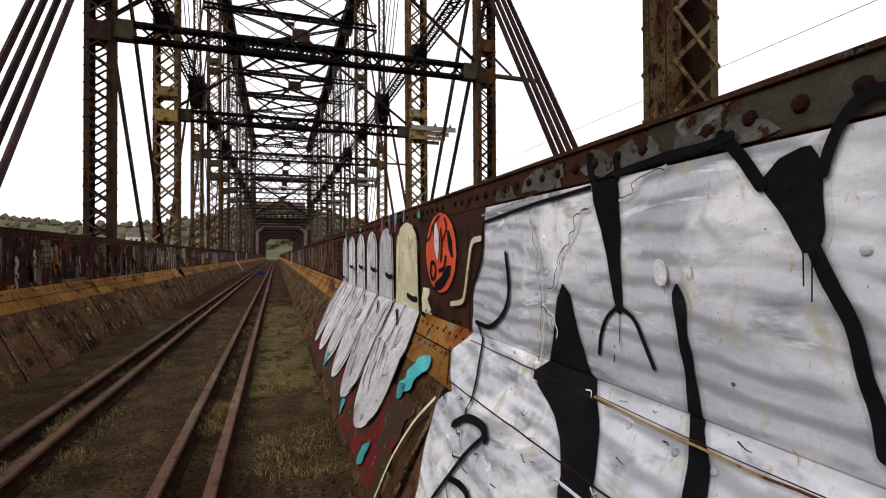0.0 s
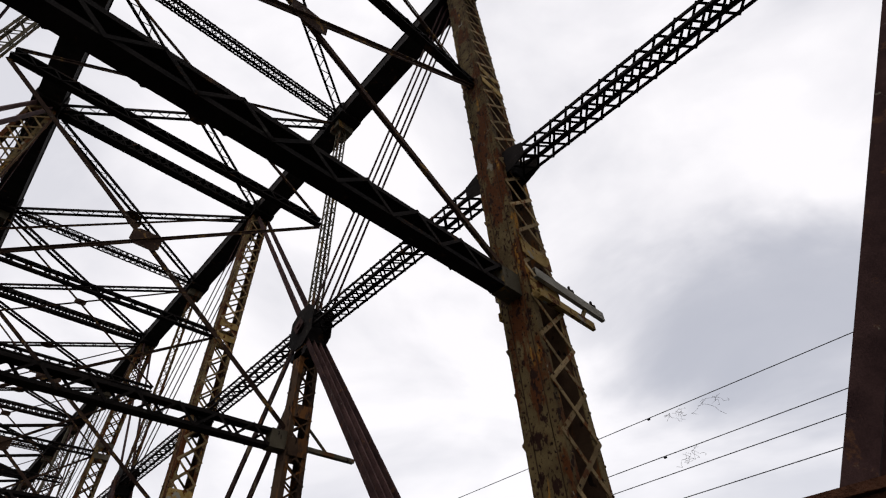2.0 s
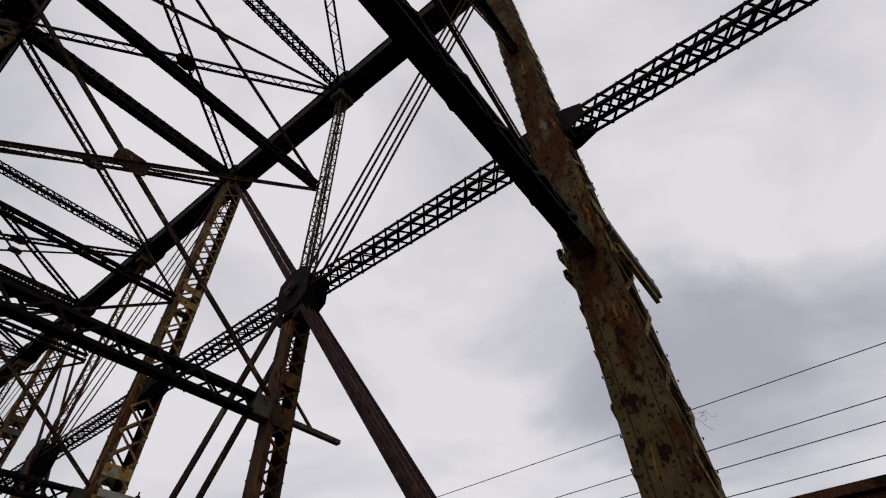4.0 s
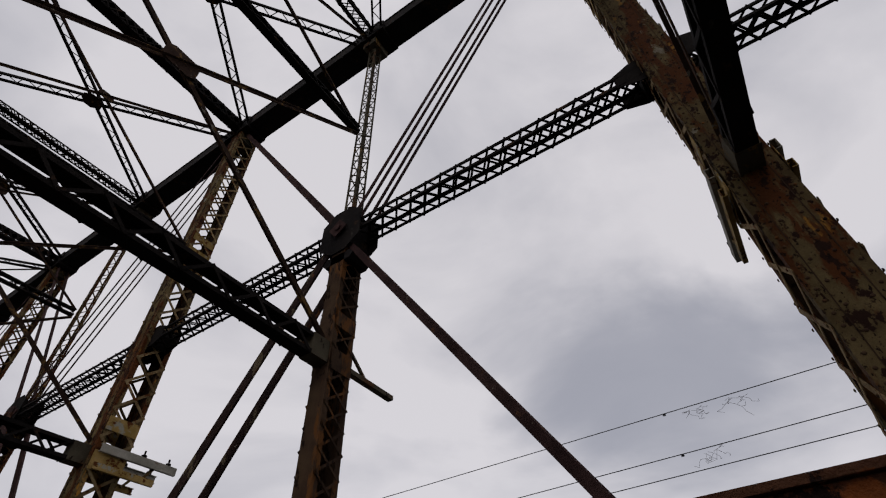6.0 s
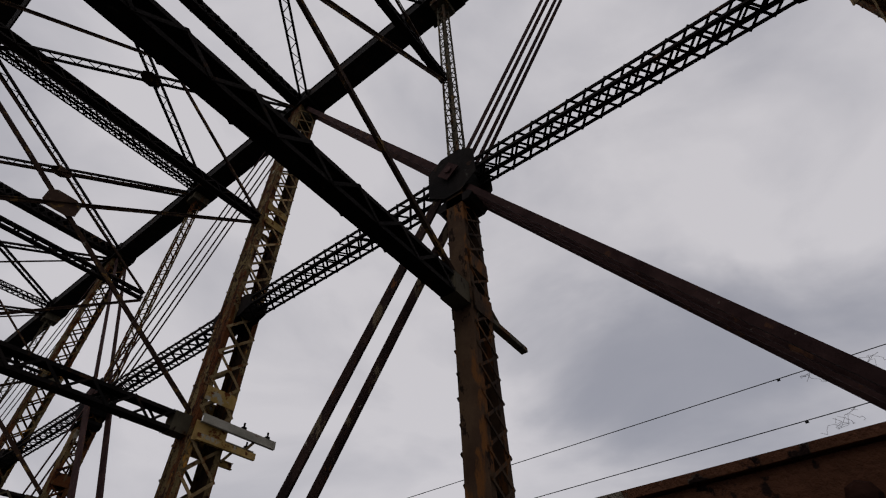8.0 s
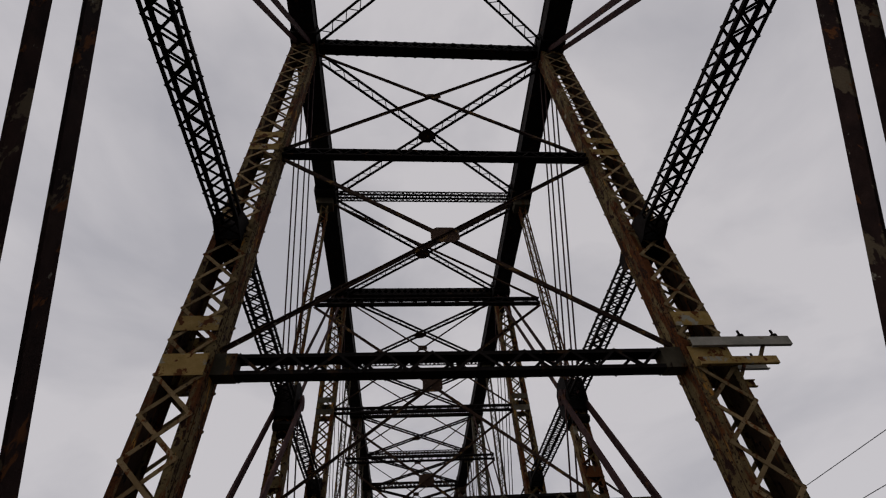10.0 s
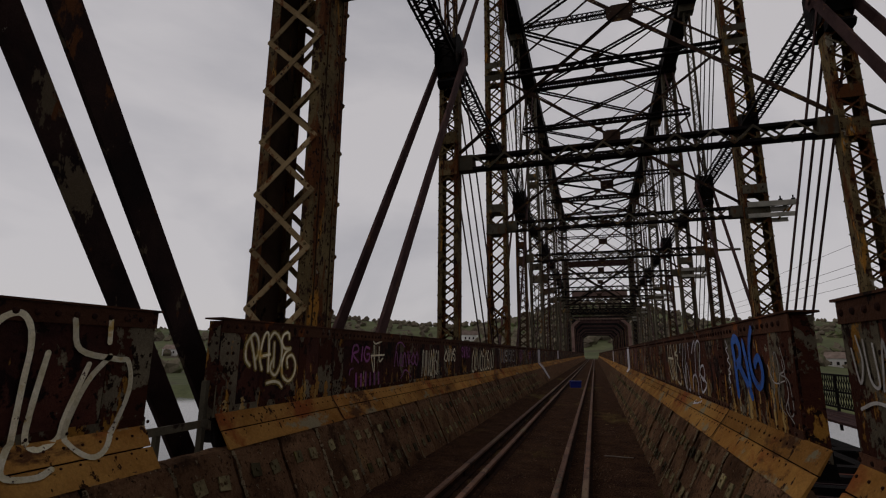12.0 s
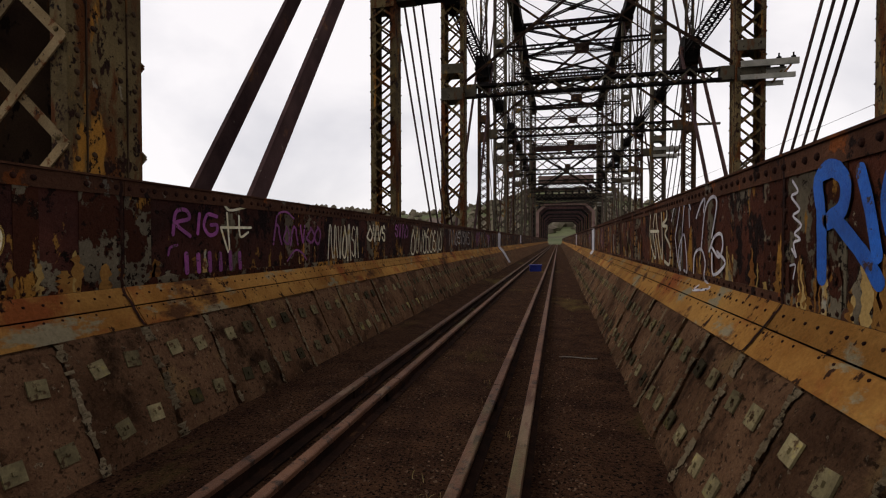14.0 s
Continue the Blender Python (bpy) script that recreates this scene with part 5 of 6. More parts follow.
# row of pale arches
a = tag("row of white rounded arches painted over wall, skirt and curb", "graffiti")
patch(a, 1, [(2.34, 0.118), (2.36, 0.39), (2.48, 0.54), (2.52, 0.79)], [(8.1, 0.118), (8.1, 0.79)], PRIMER, 0.0105, "dark_ground", 24, 0.02)
rnga = random.Random(17)
scratch = {m: Bag() for m in (TAGGREY, BLACK, SILVER, PRIMER, TAGPALE)}
for k, (y0, y1) in enumerate(((3.58, 4.30), (4.42, 5.06), (5.18, 5.80), (5.94, 6.56), (6.7, 7.36), (7.48, 8.0))):
    yc, h = (y0 + y1) / 2, (y1 - y0) / 2
    vs = [0.10, 0.112, 0.14, 0.19, 0.27, 0.72, 0.80, 0.95, 1.1, 1.35, 1.52, 1.63, 1.70, 1.74]
    hs = [0.10, 0.35, 0.62, 0.85, 0.97, 1.04, 1.16, 1.24, 1.25, 1.2, 1.04, 0.78, 0.46, 0.10]
    lean = [0, 0, 0, 0, 0, 0, 0, -0.09, -0.20, -0.27, -0.31, -0.32, -0.33, -0.33]
    left = [(yc + s - h * q, v) for v, q, s in zip(vs, hs, lean)]
    right = [(yc + s + h * q, v) for v, q, s in zip(vs, hs, lean)]
    patch(a, 1, left, right, WHITE, 0.0235 + 0.0004 * k, "arch", 40, rough=0.015)
    if k == 0:
        patch(a, 1, left[:7], right[:7], CREAM, 0.0265, "arch")
    # dark outlines down both edges, then short flat bars and scratches
    for edge, w in ((left, 0.026), (right, 0.018)):
        stroke(a, 1, [(y + rnga.uniform(-0.012, 0.012), v) for y, v in edge[2:-2]], w, BLACK, 0.0265)
    yb, vb = yc - h * 0.55, rnga.uniform(0.5, 0.72) if k else 0.70
    stroke(a, 1, [(yb + 0.42 * h, vb - 0.012), (yb, vb + 0.006), (yb - 0.36 * h, vb)], 0.045, BLACK, 0.0272)
    for q in range(9):
        yq, vq = yc + rnga.uniform(-0.8, 0.8) * h, rnga.uniform(0.2, 0.62)
        stroke(a, 1, [(yq, vq), (yq + rnga.uniform(-0.03, 0.03), vq + 0.06), (yq + rnga.uniform(-0.03, 0.03), vq + rnga.uniform(0.1, 0.2))], rnga.uniform(0.005, 0.016), None, 0.0275, 0.6, scratch[rnga.choice((TAGGREY, BLACK, TAGPALE, TAGGREY))])
    for q in range(13):
        yq, vq = yc - 0.2 + rnga.uniform(-0.7, 0.7) * h, rnga.uniform(0.84, 1.5)
        stroke(a, 1, [(yq + 0.08, vq - 0.09), (yq + rnga.uniform(0, 0.05), vq), (yq - 0.06, vq + rnga.uniform(0.06, 0.14))], rnga.uniform(0.006, 0.020), None, 0.0275, 0.6, scratch[rnga.choice((TAGGREY, BLACK, SILVER, TAGPALE, BLACK))])
    stroke(a, 1, [(yc + 0.5 * h, 0.86), (yc + 0.1 * h, 0.91), (yc - 0.3 * h, 0.97)], 0.030, BLACK, 0.0272, 0.5)
for mat, c in scratch.items():
    part("scratch", c, mat, a, kind="stuff")
patch(a, 1, [(2.72, 1.30), (2.62, 1.86)], [(8.02, 1.30), (8.22, 1.86)], RED, 0.012, "red_ground", rough=0.1)
for q in range(14):
    yq = rnga.uniform(3.4, 8.0)
    stroke(a, 1, [(yq, 0.02), (yq + rnga.uniform(-0.02, 0.02), rnga.uniform(0.07, 0.16))], rnga.uniform(0.03, 0.07), rnga.choice((RED, PURPLE, RED, TEAL)), 0.0145)
for y, v, ry, rv, slant in ((2.92, 1.16, 0.10, 0.13, 0.35), (3.00, 1.30, 0.05, 0.05, 0.2), (4.20, 1.77, 0.07, 0.06, -0.5), (3.14, 1.76, 0.07, 0.09, 0.3), (5.88, 1.70, 0.08, 0.09, -0.5), (4.57, 0.045, 0.05, 0.03, 0.0), (3.55, 0.06, 0.045, 0.035, 0.0), (6.27, 0.04, 0.05, 0.025, 0.0)):
    left, right = oval(y, v, ry, rv)
    patch(a, 1, [(q + slant * (u - v), u) for q, u in left], [(q + slant * (u - v), u) for q, u in right], TEAL, 0.0285, "teal_dab", 14, 0.09 * ry / 0.08)
patch(a, 1, [(3.34, 0.60), (3.38, 0.68), (3.30, 0.78)], [(3.50, 0.60), (3.52, 0.68), (3.54, 0.78)], CREAM, 0.0135, "torn_patch", 14, 0.06)
stroke(a, 1, [(3.42, 0.66), (3.36, 0.76), (3.26, 0.78)], 0.03, BLACK, 0.015)

# orange round face-like emblem kept as plain shapes
o = tag("orange painted oval with black marks and a white flame")
patch(o, 1, *oval(3.09, 0.35, 0.34, 0.28), BLACK, 0.0138, "outline", 22, 0.01)
patch(o, 1, *oval(3.09, 0.35, 0.315, 0.265), ORANGE, 0.0155, steps=22, rough=0.012)
patch(o, 1, [(3.14, 0.15), (3.09, 0.21), (3.08, 0.31), (3.11, 0.40)], [(3.17, 0.15), (3.19, 0.22), (3.18, 0.31), (3.13, 0.40)], WHITE, 0.0235, "flame", 10, 0.01)
for left, right in (([(2.86, 0.43), (2.90, 0.50), (3.0, 0.57), (3.1, 0.60)], [(2.93, 0.43), (3.05, 0.50), (3.2, 0.55), (3.22, 0.60)]), ([(2.90, 0.21), (2.84, 0.29), (2.83, 0.38)], [(2.94, 0.21), (2.92, 0.29), (2.87, 0.38)])):
    patch(o, 1, left, right, BLACK, 0.0175, "shadow_mark", 14, 0.02)
for pts, w in (([(3.10, 0.11), (3.2, 0.15), (3.22, 0.2), (3.19, 0.26)], 0.022), ([(3.06, 0.2), (3.04, 0.3), (3.06, 0.40)], 0.026), ([(3.4, 0.27), (3.3, 0.24), (3.24, 0.16)], 0.02), ([(2.98, 0.13), (2.95, 0.2), (3.02, 0.27)], 0.02), ([(3.27, 0.42), (3.2, 0.42), (3.17, 0.48), (3.22, 0.53), (3.28, 0.5), (3.27, 0.42)], 0.03), ([(2.96, 0.38), (3.0, 0.45), (3.09, 0.47)], 0.03)):
    stroke(o, 1, pts, w, BLACK, 0.0185)

# pale looping letters on the plate before the post
p = tag("pale spray-painted letters on the dark plate beside the post")
for pts in ([(19.87, 0.38), (19.81, 0.32), (19.8, 0.21), (19.84, 0.14), (19.91, 0.09), (19.97, 0.15), (19.98, 0.27), (19.94, 0.33)], [(19.86, 0.14), (19.91, 0.26), (19.96, 0.41)], [(20.05, 0.42), (20.01, 0.31), (20.04, 0.14), (20.09, 0.07), (20.13, 0.13), (20.15, 0.44)], [(20.01, 0.3), (20.16, 0.28)], [(20.22, 0.17), (20.23, 0.4)], [(20.14, 0.13), (20.2, 0.07), (20.28, 0.1), (20.35, 0.21), (20.34, 0.38), (20.27, 0.48), (20.19, 0.44), (20.18, 0.38), (20.22, 0.32)], [(20.47, 0.12), (20.45, 0.06), (20.37, 0.08), (20.34, 0.15), (20.4, 0.22), (20.51, 0.22), (20.42, 0.26), (20.37, 0.36), (20.39, 0.49), (20.5, 0.55), (20.59, 0.49), (20.61, 0.38), (20.54, 0.29), (20.45, 0.32), (20.47, 0.41)], [(20.14, 0.55), (20.25, 0.54), (20.34, 0.56), (20.39, 0.6)]):
    stroke(p, -1, [(y + 0.12, v + 0.02) for y, v in pts], 0.056, CREAMMIST, 0.0115)
    stroke(p, -1, [(y + 0.12, v + 0.02) for y, v in pts], 0.025, TAGWHITE, 0.0135)
p = tag("purple spray-painted letters over purple bars on rust brown plate")
for pts in ([(22.02, 0.44), (22.05, 0.28), (22.15, 0.26), (22.18, 0.32), (22.05, 0.36), (22.19, 0.45)], [(22.29, 0.28), (22.27, 0.43)], [(22.49, 0.29), (22.38, 0.28), (22.34, 0.37), (22.40, 0.44), (22.48, 0.42), (22.49, 0.36), (22.42, 0.36)]):
    stroke(p, -1, [(y + 0.05 + (y - 22.25) * 0.15, v - 0.06 + (v - 0.36) * 0.15) for y, v in pts], 0.034, PURPLE, 0.012)
for k in range(6):
    stroke(p, -1, [(22.18 + 0.145 * k, 0.56 + 0.01 * (k % 2)), (22.19 + 0.145 * k, 0.71)], 0.05, PURPLE, 0.012)
stroke(p, -1, [(21.98, 0.56), (22.0, 0.50), (22.08, 0.48)], 0.022, PURPLE, 0.012)


def scribble(p, side, y0, y1, v0, v1, count, w, mat, seed, off=0.012):
    """Tall narrow looping spray strokes, too wild to read."""
    rngs = random.Random(seed)
    step = (y1 - y0) / count
    for k in range(count):
        y = y0 + step * (k + 0.5)
        lo, hi = v0 + rngs.uniform(0, 0.10) * (v1 - v0), v1 - rngs.uniform(0, 0.14) * (v1 - v0)
        mid = lo + (hi - lo) * rngs.uniform(0.35, 0.6)
        a, b = step * rngs.uniform(0.25, 0.55), step * rngs.uniform(0.2, 0.6)
        style = rngs.randrange(4)
        if style == 0:
            pts = [(y - a, hi), (y - a * 0.7, mid), (y - a * 0.3, lo), (y + b * 0.3, lo + 0.03), (y + b * 0.4, mid), (y + b, hi)]
        elif style == 1:
            pts = [(y + b, lo + 0.04), (y, lo), (y - a, mid * 0.8 + lo * 0.2), (y + b * 0.5, mid), (y + b, hi * 0.8 + mid * 0.2), (y, hi), (y - a, hi - 0.06)]
        elif style == 2:
            pts = [(y - a, lo), (y - a * 0.6, mid), (y, hi), (y + b * 0.5, mid), (y + b, lo)]
        else:
            pts = [(y, lo), (y + a, mid), (y + b * 0.4, hi), (y - a, hi - 0.05), (y - a * 0.8, mid), (y + 0.2 * a, lo + 0.02)]
        stroke(p, side, pts, w * rngs.uniform(0.8, 1.15), mat, off)


p = tag("magenta purple looping scrawl on dark brown plate")
scribble(p, -1, 23.5, 24.65, 0.26, 0.50, 6, 0.030, PURPLE, 3)
stroke(p, -1, [(23.55, 0.30), (23.60, 0.15), (23.78, 0.11), (23.95, 0.18)], 0.024, PURPLE, 0.012)
stroke(p, -1, [(23.80, 0.68), (23.98, 0.56), (24.15, 0.60), (24.25, 0.68)], 0.024, PURPLE, 0.012)
for label, y0, y1, v0, v1, count, w, mat in (
        ("tall yellowish looping spray letters on rust plate", 24.85, 25.95, 0.20, 0.74, 7, 0.030, TAGWHITE),
        ("short yellowish spray letters on rust plate", 26.3, 27.2, 0.18, 0.48, 4, 0.034, TAGWHITE),
        ("faded violet spray letters on grey plate", 27.7, 28.6, 0.12, 0.40, 4, 0.034, PURPLE),
        ("large yellowish spray letters on rust plate", 28.8, 31.7, 0.16, 0.76, 9, 0.042, TAGWHITE),
        ("faded grey spray letters on rust plate", 32.6, 36.0, 0.14, 0.60, 8, 0.040, TAGGREY)):
    scribble(tag(label), -1, y0, y1, v0, v1, count, w, mat, int(y0 * 10))

# expansion joint through both parapets
for side in (-1, 1):
    joint = thing("expansion_joint", "dark open joint through the parapet wall and skirt", "joint", "expansion joints")
    rngj = random.Random(60 + side)
    for name, v0, v1, off in (("wall_gap", 0.015, 0.785, 0.0135), ("skirt_gap", 0.80, 1.115, 0.0150)):
        gap = Bag()
        n = int((v1 - v0) / 0.03)
        stroke(joint, side, [(21.54 + rngj.uniform(-0.006, 0.006), v0 + (v1 - v0) * q / n) for q in range(n + 1)], 0.024, None, off, 0.0, gap)
        part(name, gap, RIVET, joint)

# ragged ochre paint left low on the rusty plates
runs = thing("paint_runs", "ragged yellow-ochre paint and rust runs above the skirt", "paint runs")
rngr = random.Random(88)
bags = {m: Bag() for m in (OCHRE, SKIRT, STRIP)}
for side, y0, y1, count in ((1, 19.9, 21.5, 64), (1, 21.6, 23.5, 30), (-1, 19.6, 22.2, 22), (1, 23.5, 30.0, 26), (-1, 22.2, 30.0, 26)):
    for q in range(count):
        y, w, h = rngr.uniform(y0, y1), rngr.uniform(0.02, 0.10), rngr.uniform(0.04, 0.30)
        c = bags[rngr.choice((OCHRE, SKIRT, SKIRT, STRIP))]
        m, n = len(c.v), 9
        off = 0.0105 if y < 21.5 else 0.0058
        off += rngr.uniform(0, 0.002)
        for k in range(n + 1):
            t = k / n
            half = w * (0.25 + 0.75 * t ** 0.4) * (0.25 + 1.7 * abs(noise.noise((y * 31, t * 9, 1.0)))) * (1 if t < 0.96 else 0.6)
            mid = y + 0.03 * noise.noise((y * 17, t * 4, 5.0))
            c.v += [surface(side, mid - half, 0.782 - h * (1 - t), off), surface(side, mid + half * rngr.uniform(0.5, 1.2), 0.782 - h * (1 - t), off)]
        c.f += [(m + 2 * k, m + 2 * k + 1, m + 2 * k + 3, m + 2 * k + 2) for k in range(n)]
for mat, c in bags.items():
    part("paint_run", c, mat, runs, kind="stuff")
rngq = random.Random(91)
peel = {m: Bag() for m in (STRIP, TAGGREY, CAP, SKIRT)}
for side, y0, y1, count in ((1, 26.0, 60.0, 130), (-1, 29.0, 70.0, 90), (-1, 4.0, 17.0, 46), (1, 8.2, 17.0, 40)):
    for q in range(count):
        y, w, va = rngq.uniform(y0, y1), rngq.uniform(0.02, 0.11), rngq.uniform(0.12, 0.5)
        stroke(runs, side, [(y + rngq.uniform(-0.03, 0.03), va + (min(0.77, va + rngq.uniform(0.15, 0.5)) - va) * k / 5) for k in range(6)], w, None, 0.0105, rngq.uniform(-0.4, 0.6), peel[rngq.choice((STRIP, STRIP, TAGGREY, CAP, SKIRT))])
for mat, c in peel.items():
    part("peeled_patch", c, mat, runs, kind="stuff")

p = tag("pale green crown-like spray tag on rust brown plate")
for pts in ([(22.56, 0.07), (22.66, 0.15), (22.93, 0.1)], [(22.62, 0.18), (22.65, 0.56), (22.53, 0.32)], [(22.53, 0.32), (23.0, 0.31)], [(22.8, 0.2), (22.82, 0.4), (22.95, 0.36)]):
    stroke(p, -1, [(y + 0.1, v) for y, v in pts], 0.024, TAGWHITE, 0.012)
p = tag("broad blue spray-painted letters on rusty plate")
for pts, w in (([(21.0, 0.58), (21.01, 0.31), (21.04, 0.14), (20.92, 0.1), (20.82, 0.17), (20.84, 0.28), (20.95, 0.33)], 0.078), ([(20.91, 0.31), (20.69, 0.47), (20.59, 0.57)], 0.072), ([(20.71, 0.14), (20.65, 0.29), (20.6, 0.47)], 0.065), ([(20.43, 0.04), (20.51, 0.14), (20.55, 0.27), (20.51, 0.4), (20.39, 0.48), (20.29, 0.45), (20.25, 0.36), (20.31, 0.26), (20.4, 0.29), (20.42, 0.32)], 0.06)):
    stroke(p, 1, [(y + 0.14, v + 0.03) for y, v in pts], w * 1.08, BLUE, 0.0135)
p = tag("tall narrow white looping spray letters on the rusty parapet")
for pts in ([(25.36, 0.12), (25.40, 0.42), (25.12, 0.68), (24.98, 0.66), (25.18, 0.38), (25.02, 0.13), (24.90, 0.36), (24.60, 0.70), (24.68, 0.15), (24.80, 0.10), (24.44, 0.12), (24.38, 0.24), (24.62, 0.31), (24.34, 0.34), (24.46, 0.42), (24.20, 0.56), (24.24, 0.74), (24.48, 0.72)], [(25.36, 0.37), (24.82, 0.38)], [(24.78, 0.70), (25.02, 0.42)]):
    stroke(p, 1, [(y + 0.08, v - 0.04) for y, v in pts], 0.036, TAGWHITE, 0.012)
p = tag("white and pale violet looping spray scrawl on the rusty parapet")
for pts in ([(24.14, 0.28), (24.01, 0.15), (23.78, 0.12), (23.86, 0.30), (23.96, 0.44)], [(23.72, 0.69), (23.61, 0.18), (23.47, 0.13), (23.37, 0.20)], [(23.42, 0.20), (23.40, 0.36)], [(23.17, 0.29), (23.03, 0.18), (22.92, 0.15), (22.95, 0.25)], [(23.01, 0.56), (22.91, 0.25), (22.74, 0.15), (22.60, 0.20), (22.72, 0.46)], [(23.96, 0.46), (23.83, 0.70), (23.71, 0.77), (23.81, 0.60), (23.59, 0.43), (23.47, 0.76), (23.59, 0.77)], [(23.24, 0.77), (23.21, 0.61), (23.01, 0.56), (22.89, 0.66), (22.91, 0.80), (22.69, 0.87), (23.02, 0.93), (22.99, 0.88)], [(22.78, 0.57), (22.65, 0.46), (22.49, 0.44), (22.45, 0.53), (22.54, 0.61), (22.71, 0.54)], [(22.58, 0.57), (22.39, 0.65), (22.67, 0.75), (22.71, 0.59)]):
    stroke(p, 1, [(y + 0.08, v - 0.04) for y, v in pts], 0.026, TAGPALE, 0.012)
p = tag("small white vertical scrawl on the splice strip")
stroke(p, 1, [(21.45, 0.14), (21.39, 0.20), (21.46, 0.22), (21.37, 0.29), (21.44, 0.32), (21.35, 0.37), (21.42, 0.41), (21.36, 0.44), (21.43, 0.46), (21.40, 0.53), (21.45, 0.49)], 0.014, TAGPALE, 0.0085)
stroke(p, 1, [(21.48, 0.58), (21.41, 0.57), (21.43, 0.64)], 0.012, TAGPALE, 0.0085)
stroke(p, 1, [(19.98, 0.22), (19.93, 0.36), (20.03, 0.40), (19.89, 0.44), (19.86, 0.62), (19.93, 0.66), (19.95, 0.56)], 0.010, TAGGREY, 0.007)
p = tag("tall white looping letters on the dark plate before the gap")
for pts in ([(17.72, 0.40), (17.75, 0.15), (17.85, 0.07), (17.92, 0.12), (17.95, 0.25), (17.94, 0.46), (17.93, 0.77)], [(18.05, 0.29), (18.01, 0.57), (18.0, 0.76), (18.06, 0.84), (18.18, 0.78), (18.21, 0.65), (18.31, 0.36)], [(18.18, 0.09), (18.24, 0.27), (18.5, 0.33), (18.59, 0.35), (18.62, 0.55), (18.49, 0.86), (18.36, 0.95), (18.25, 0.86), (18.22, 0.72), (18.32, 0.46), (18.45, 0.31)], [(18.42, 0.08), (18.43, 0.22)], [(17.2, 0.75), (17.22, 0.2), (17.38, 0.10), (17.48, 0.25), (17.36, 0.42), (17.24, 0.46)], [(17.5, 0.75), (17.58, 0.2), (17.68, 0.75)], [(17.93, 0.77), (17.85, 0.95), (18.0, 1.0), (18.1, 0.97)]):
    stroke(p, -1, [(y + 0.13, v) for y, v in pts], 0.036, TAGWHITE, 0.0135)

p = tag("small pale scrawl on the dark plate before the gap")
for pts in ([(18.45, 0.42), (18.47, 0.20), (18.52, 0.42)], [(18.56, 0.22), (18.55, 0.40), (18.62, 0.38), (18.64, 0.2)], [(18.70, 0.18), (18.67, 0.30), (18.72, 0.40), (18.76, 0.24)], [(18.42, 0.5), (18.6, 0.48), (18.75, 0.52)]):
    stroke(p, 1, [(y + 0.2, v) for y, v in pts], 0.016, TAGGREY, 0.0135)
p = tag("yellowish looping scrawl beside the wall end")
for pts in ([(20.10, 0.62), (20.02, 0.30), (19.96, 0.26), (19.93, 0.40), (20.0, 0.58), (19.90, 0.66)], [(19.86, 0.30), (19.80, 0.52), (19.88, 0.62), (19.76, 0.70)], [(20.16, 0.34), (20.05, 0.46), (19.84, 0.44)]):
    stroke(p, 1, [(y + 0.10, v) for y, v in pts], 0.009, TAGGREY, 0.0135)

# scribbles farther along both walls
rng = random.Random(44)
spots = [(-1, y) for y in (37.5, 40.5, 14.6, 16.0)] + [(1, y) for y in (14.8, 16.4, 32.5, 38.0)]
for side, y in spots:
    p = tag("loose spray-painted scrawl on the rusty parapet")
    mat = rng.choice((TAGGREY, TAGGREY, TAGWHITE, PURPLE))
    for q in range(rng.randint(3, 5)):
        ys = y + 0.2 * q + rng.uniform(-0.05, 0.05)
        v0, v1 = rng.uniform(0.14, 0.28), rng.uniform(0.5, 0.68)
        stroke(p, side, [(ys, v1), (ys + rng.uniform(-0.05, 0.05), v0), (ys + 0.12, v0 + 0.04), (ys + rng.uniform(0.04, 0.2), (v0 + v1) / 2), (ys + rng.uniform(-0.04, 0.22), v1)], rng.uniform(0.018, 0.03), mat, 0.0135 if y < 19 else 0.006)
for side, y, v1 in ((-1, 44.6, 1.8), (1, 35.7, 0.95), (-1, 60.2, 0.7), (1, 52.0, 0.8)):
    p = tag("broad white painted stripe down the parapet", "painted stripe", "painted stripes")
    patch(p, side, [(y, 0.03), (y + 0.02, 0.79), (y + 0.75 * (v1 > 1), v1)], [(y + 1.2, 0.03), (y + 1.15, 0.79), (y + 0.9 + 0.75 * (v1 > 1), v1)], TAGPALE, 0.0145, "stripe", 12, 0.03)

# ---- loose things on the track ----
bag = thing("plastic_crate", "crumpled blue plastic crate lying between the rails", "crate", m=pose(-0.03, 40.9, 0.0, 0, 0, 12))
part("crate_body", Bag().extrude((0, 0, 0.0), (0, 0, 0.24), (1, 0, 0), [(-0.26, -0.20), (0.23, -0.22), (0.28, 0.18), (-0.22, 0.22)]), BLUEBAG, bag)
part("crate_rim", Bag().extrude((0, 0, 0.241), (0, 0, 0.29), (1, 0, 0), [(-0.29, -0.23), (0.26, -0.25), (0.31, 0.21), (-0.25, 0.25)]), BLUEBAG, bag)
stick = Bag()
for k in range(6):
    stick.rod((0.98 + 0.07 * k, 24.45 + 0.02 * math.sin(k), 0.02), (1.05 + 0.07 * k, 24.45 + 0.02 * math.sin(k + 1), 0.02), 0.006, 5)
tagged(part("twig", stick, PALEGREY), "pale dry twig lying on the gravel", "twig")

# dry grass tufts along the rails
rng = random.Random(9)
c = Bag()


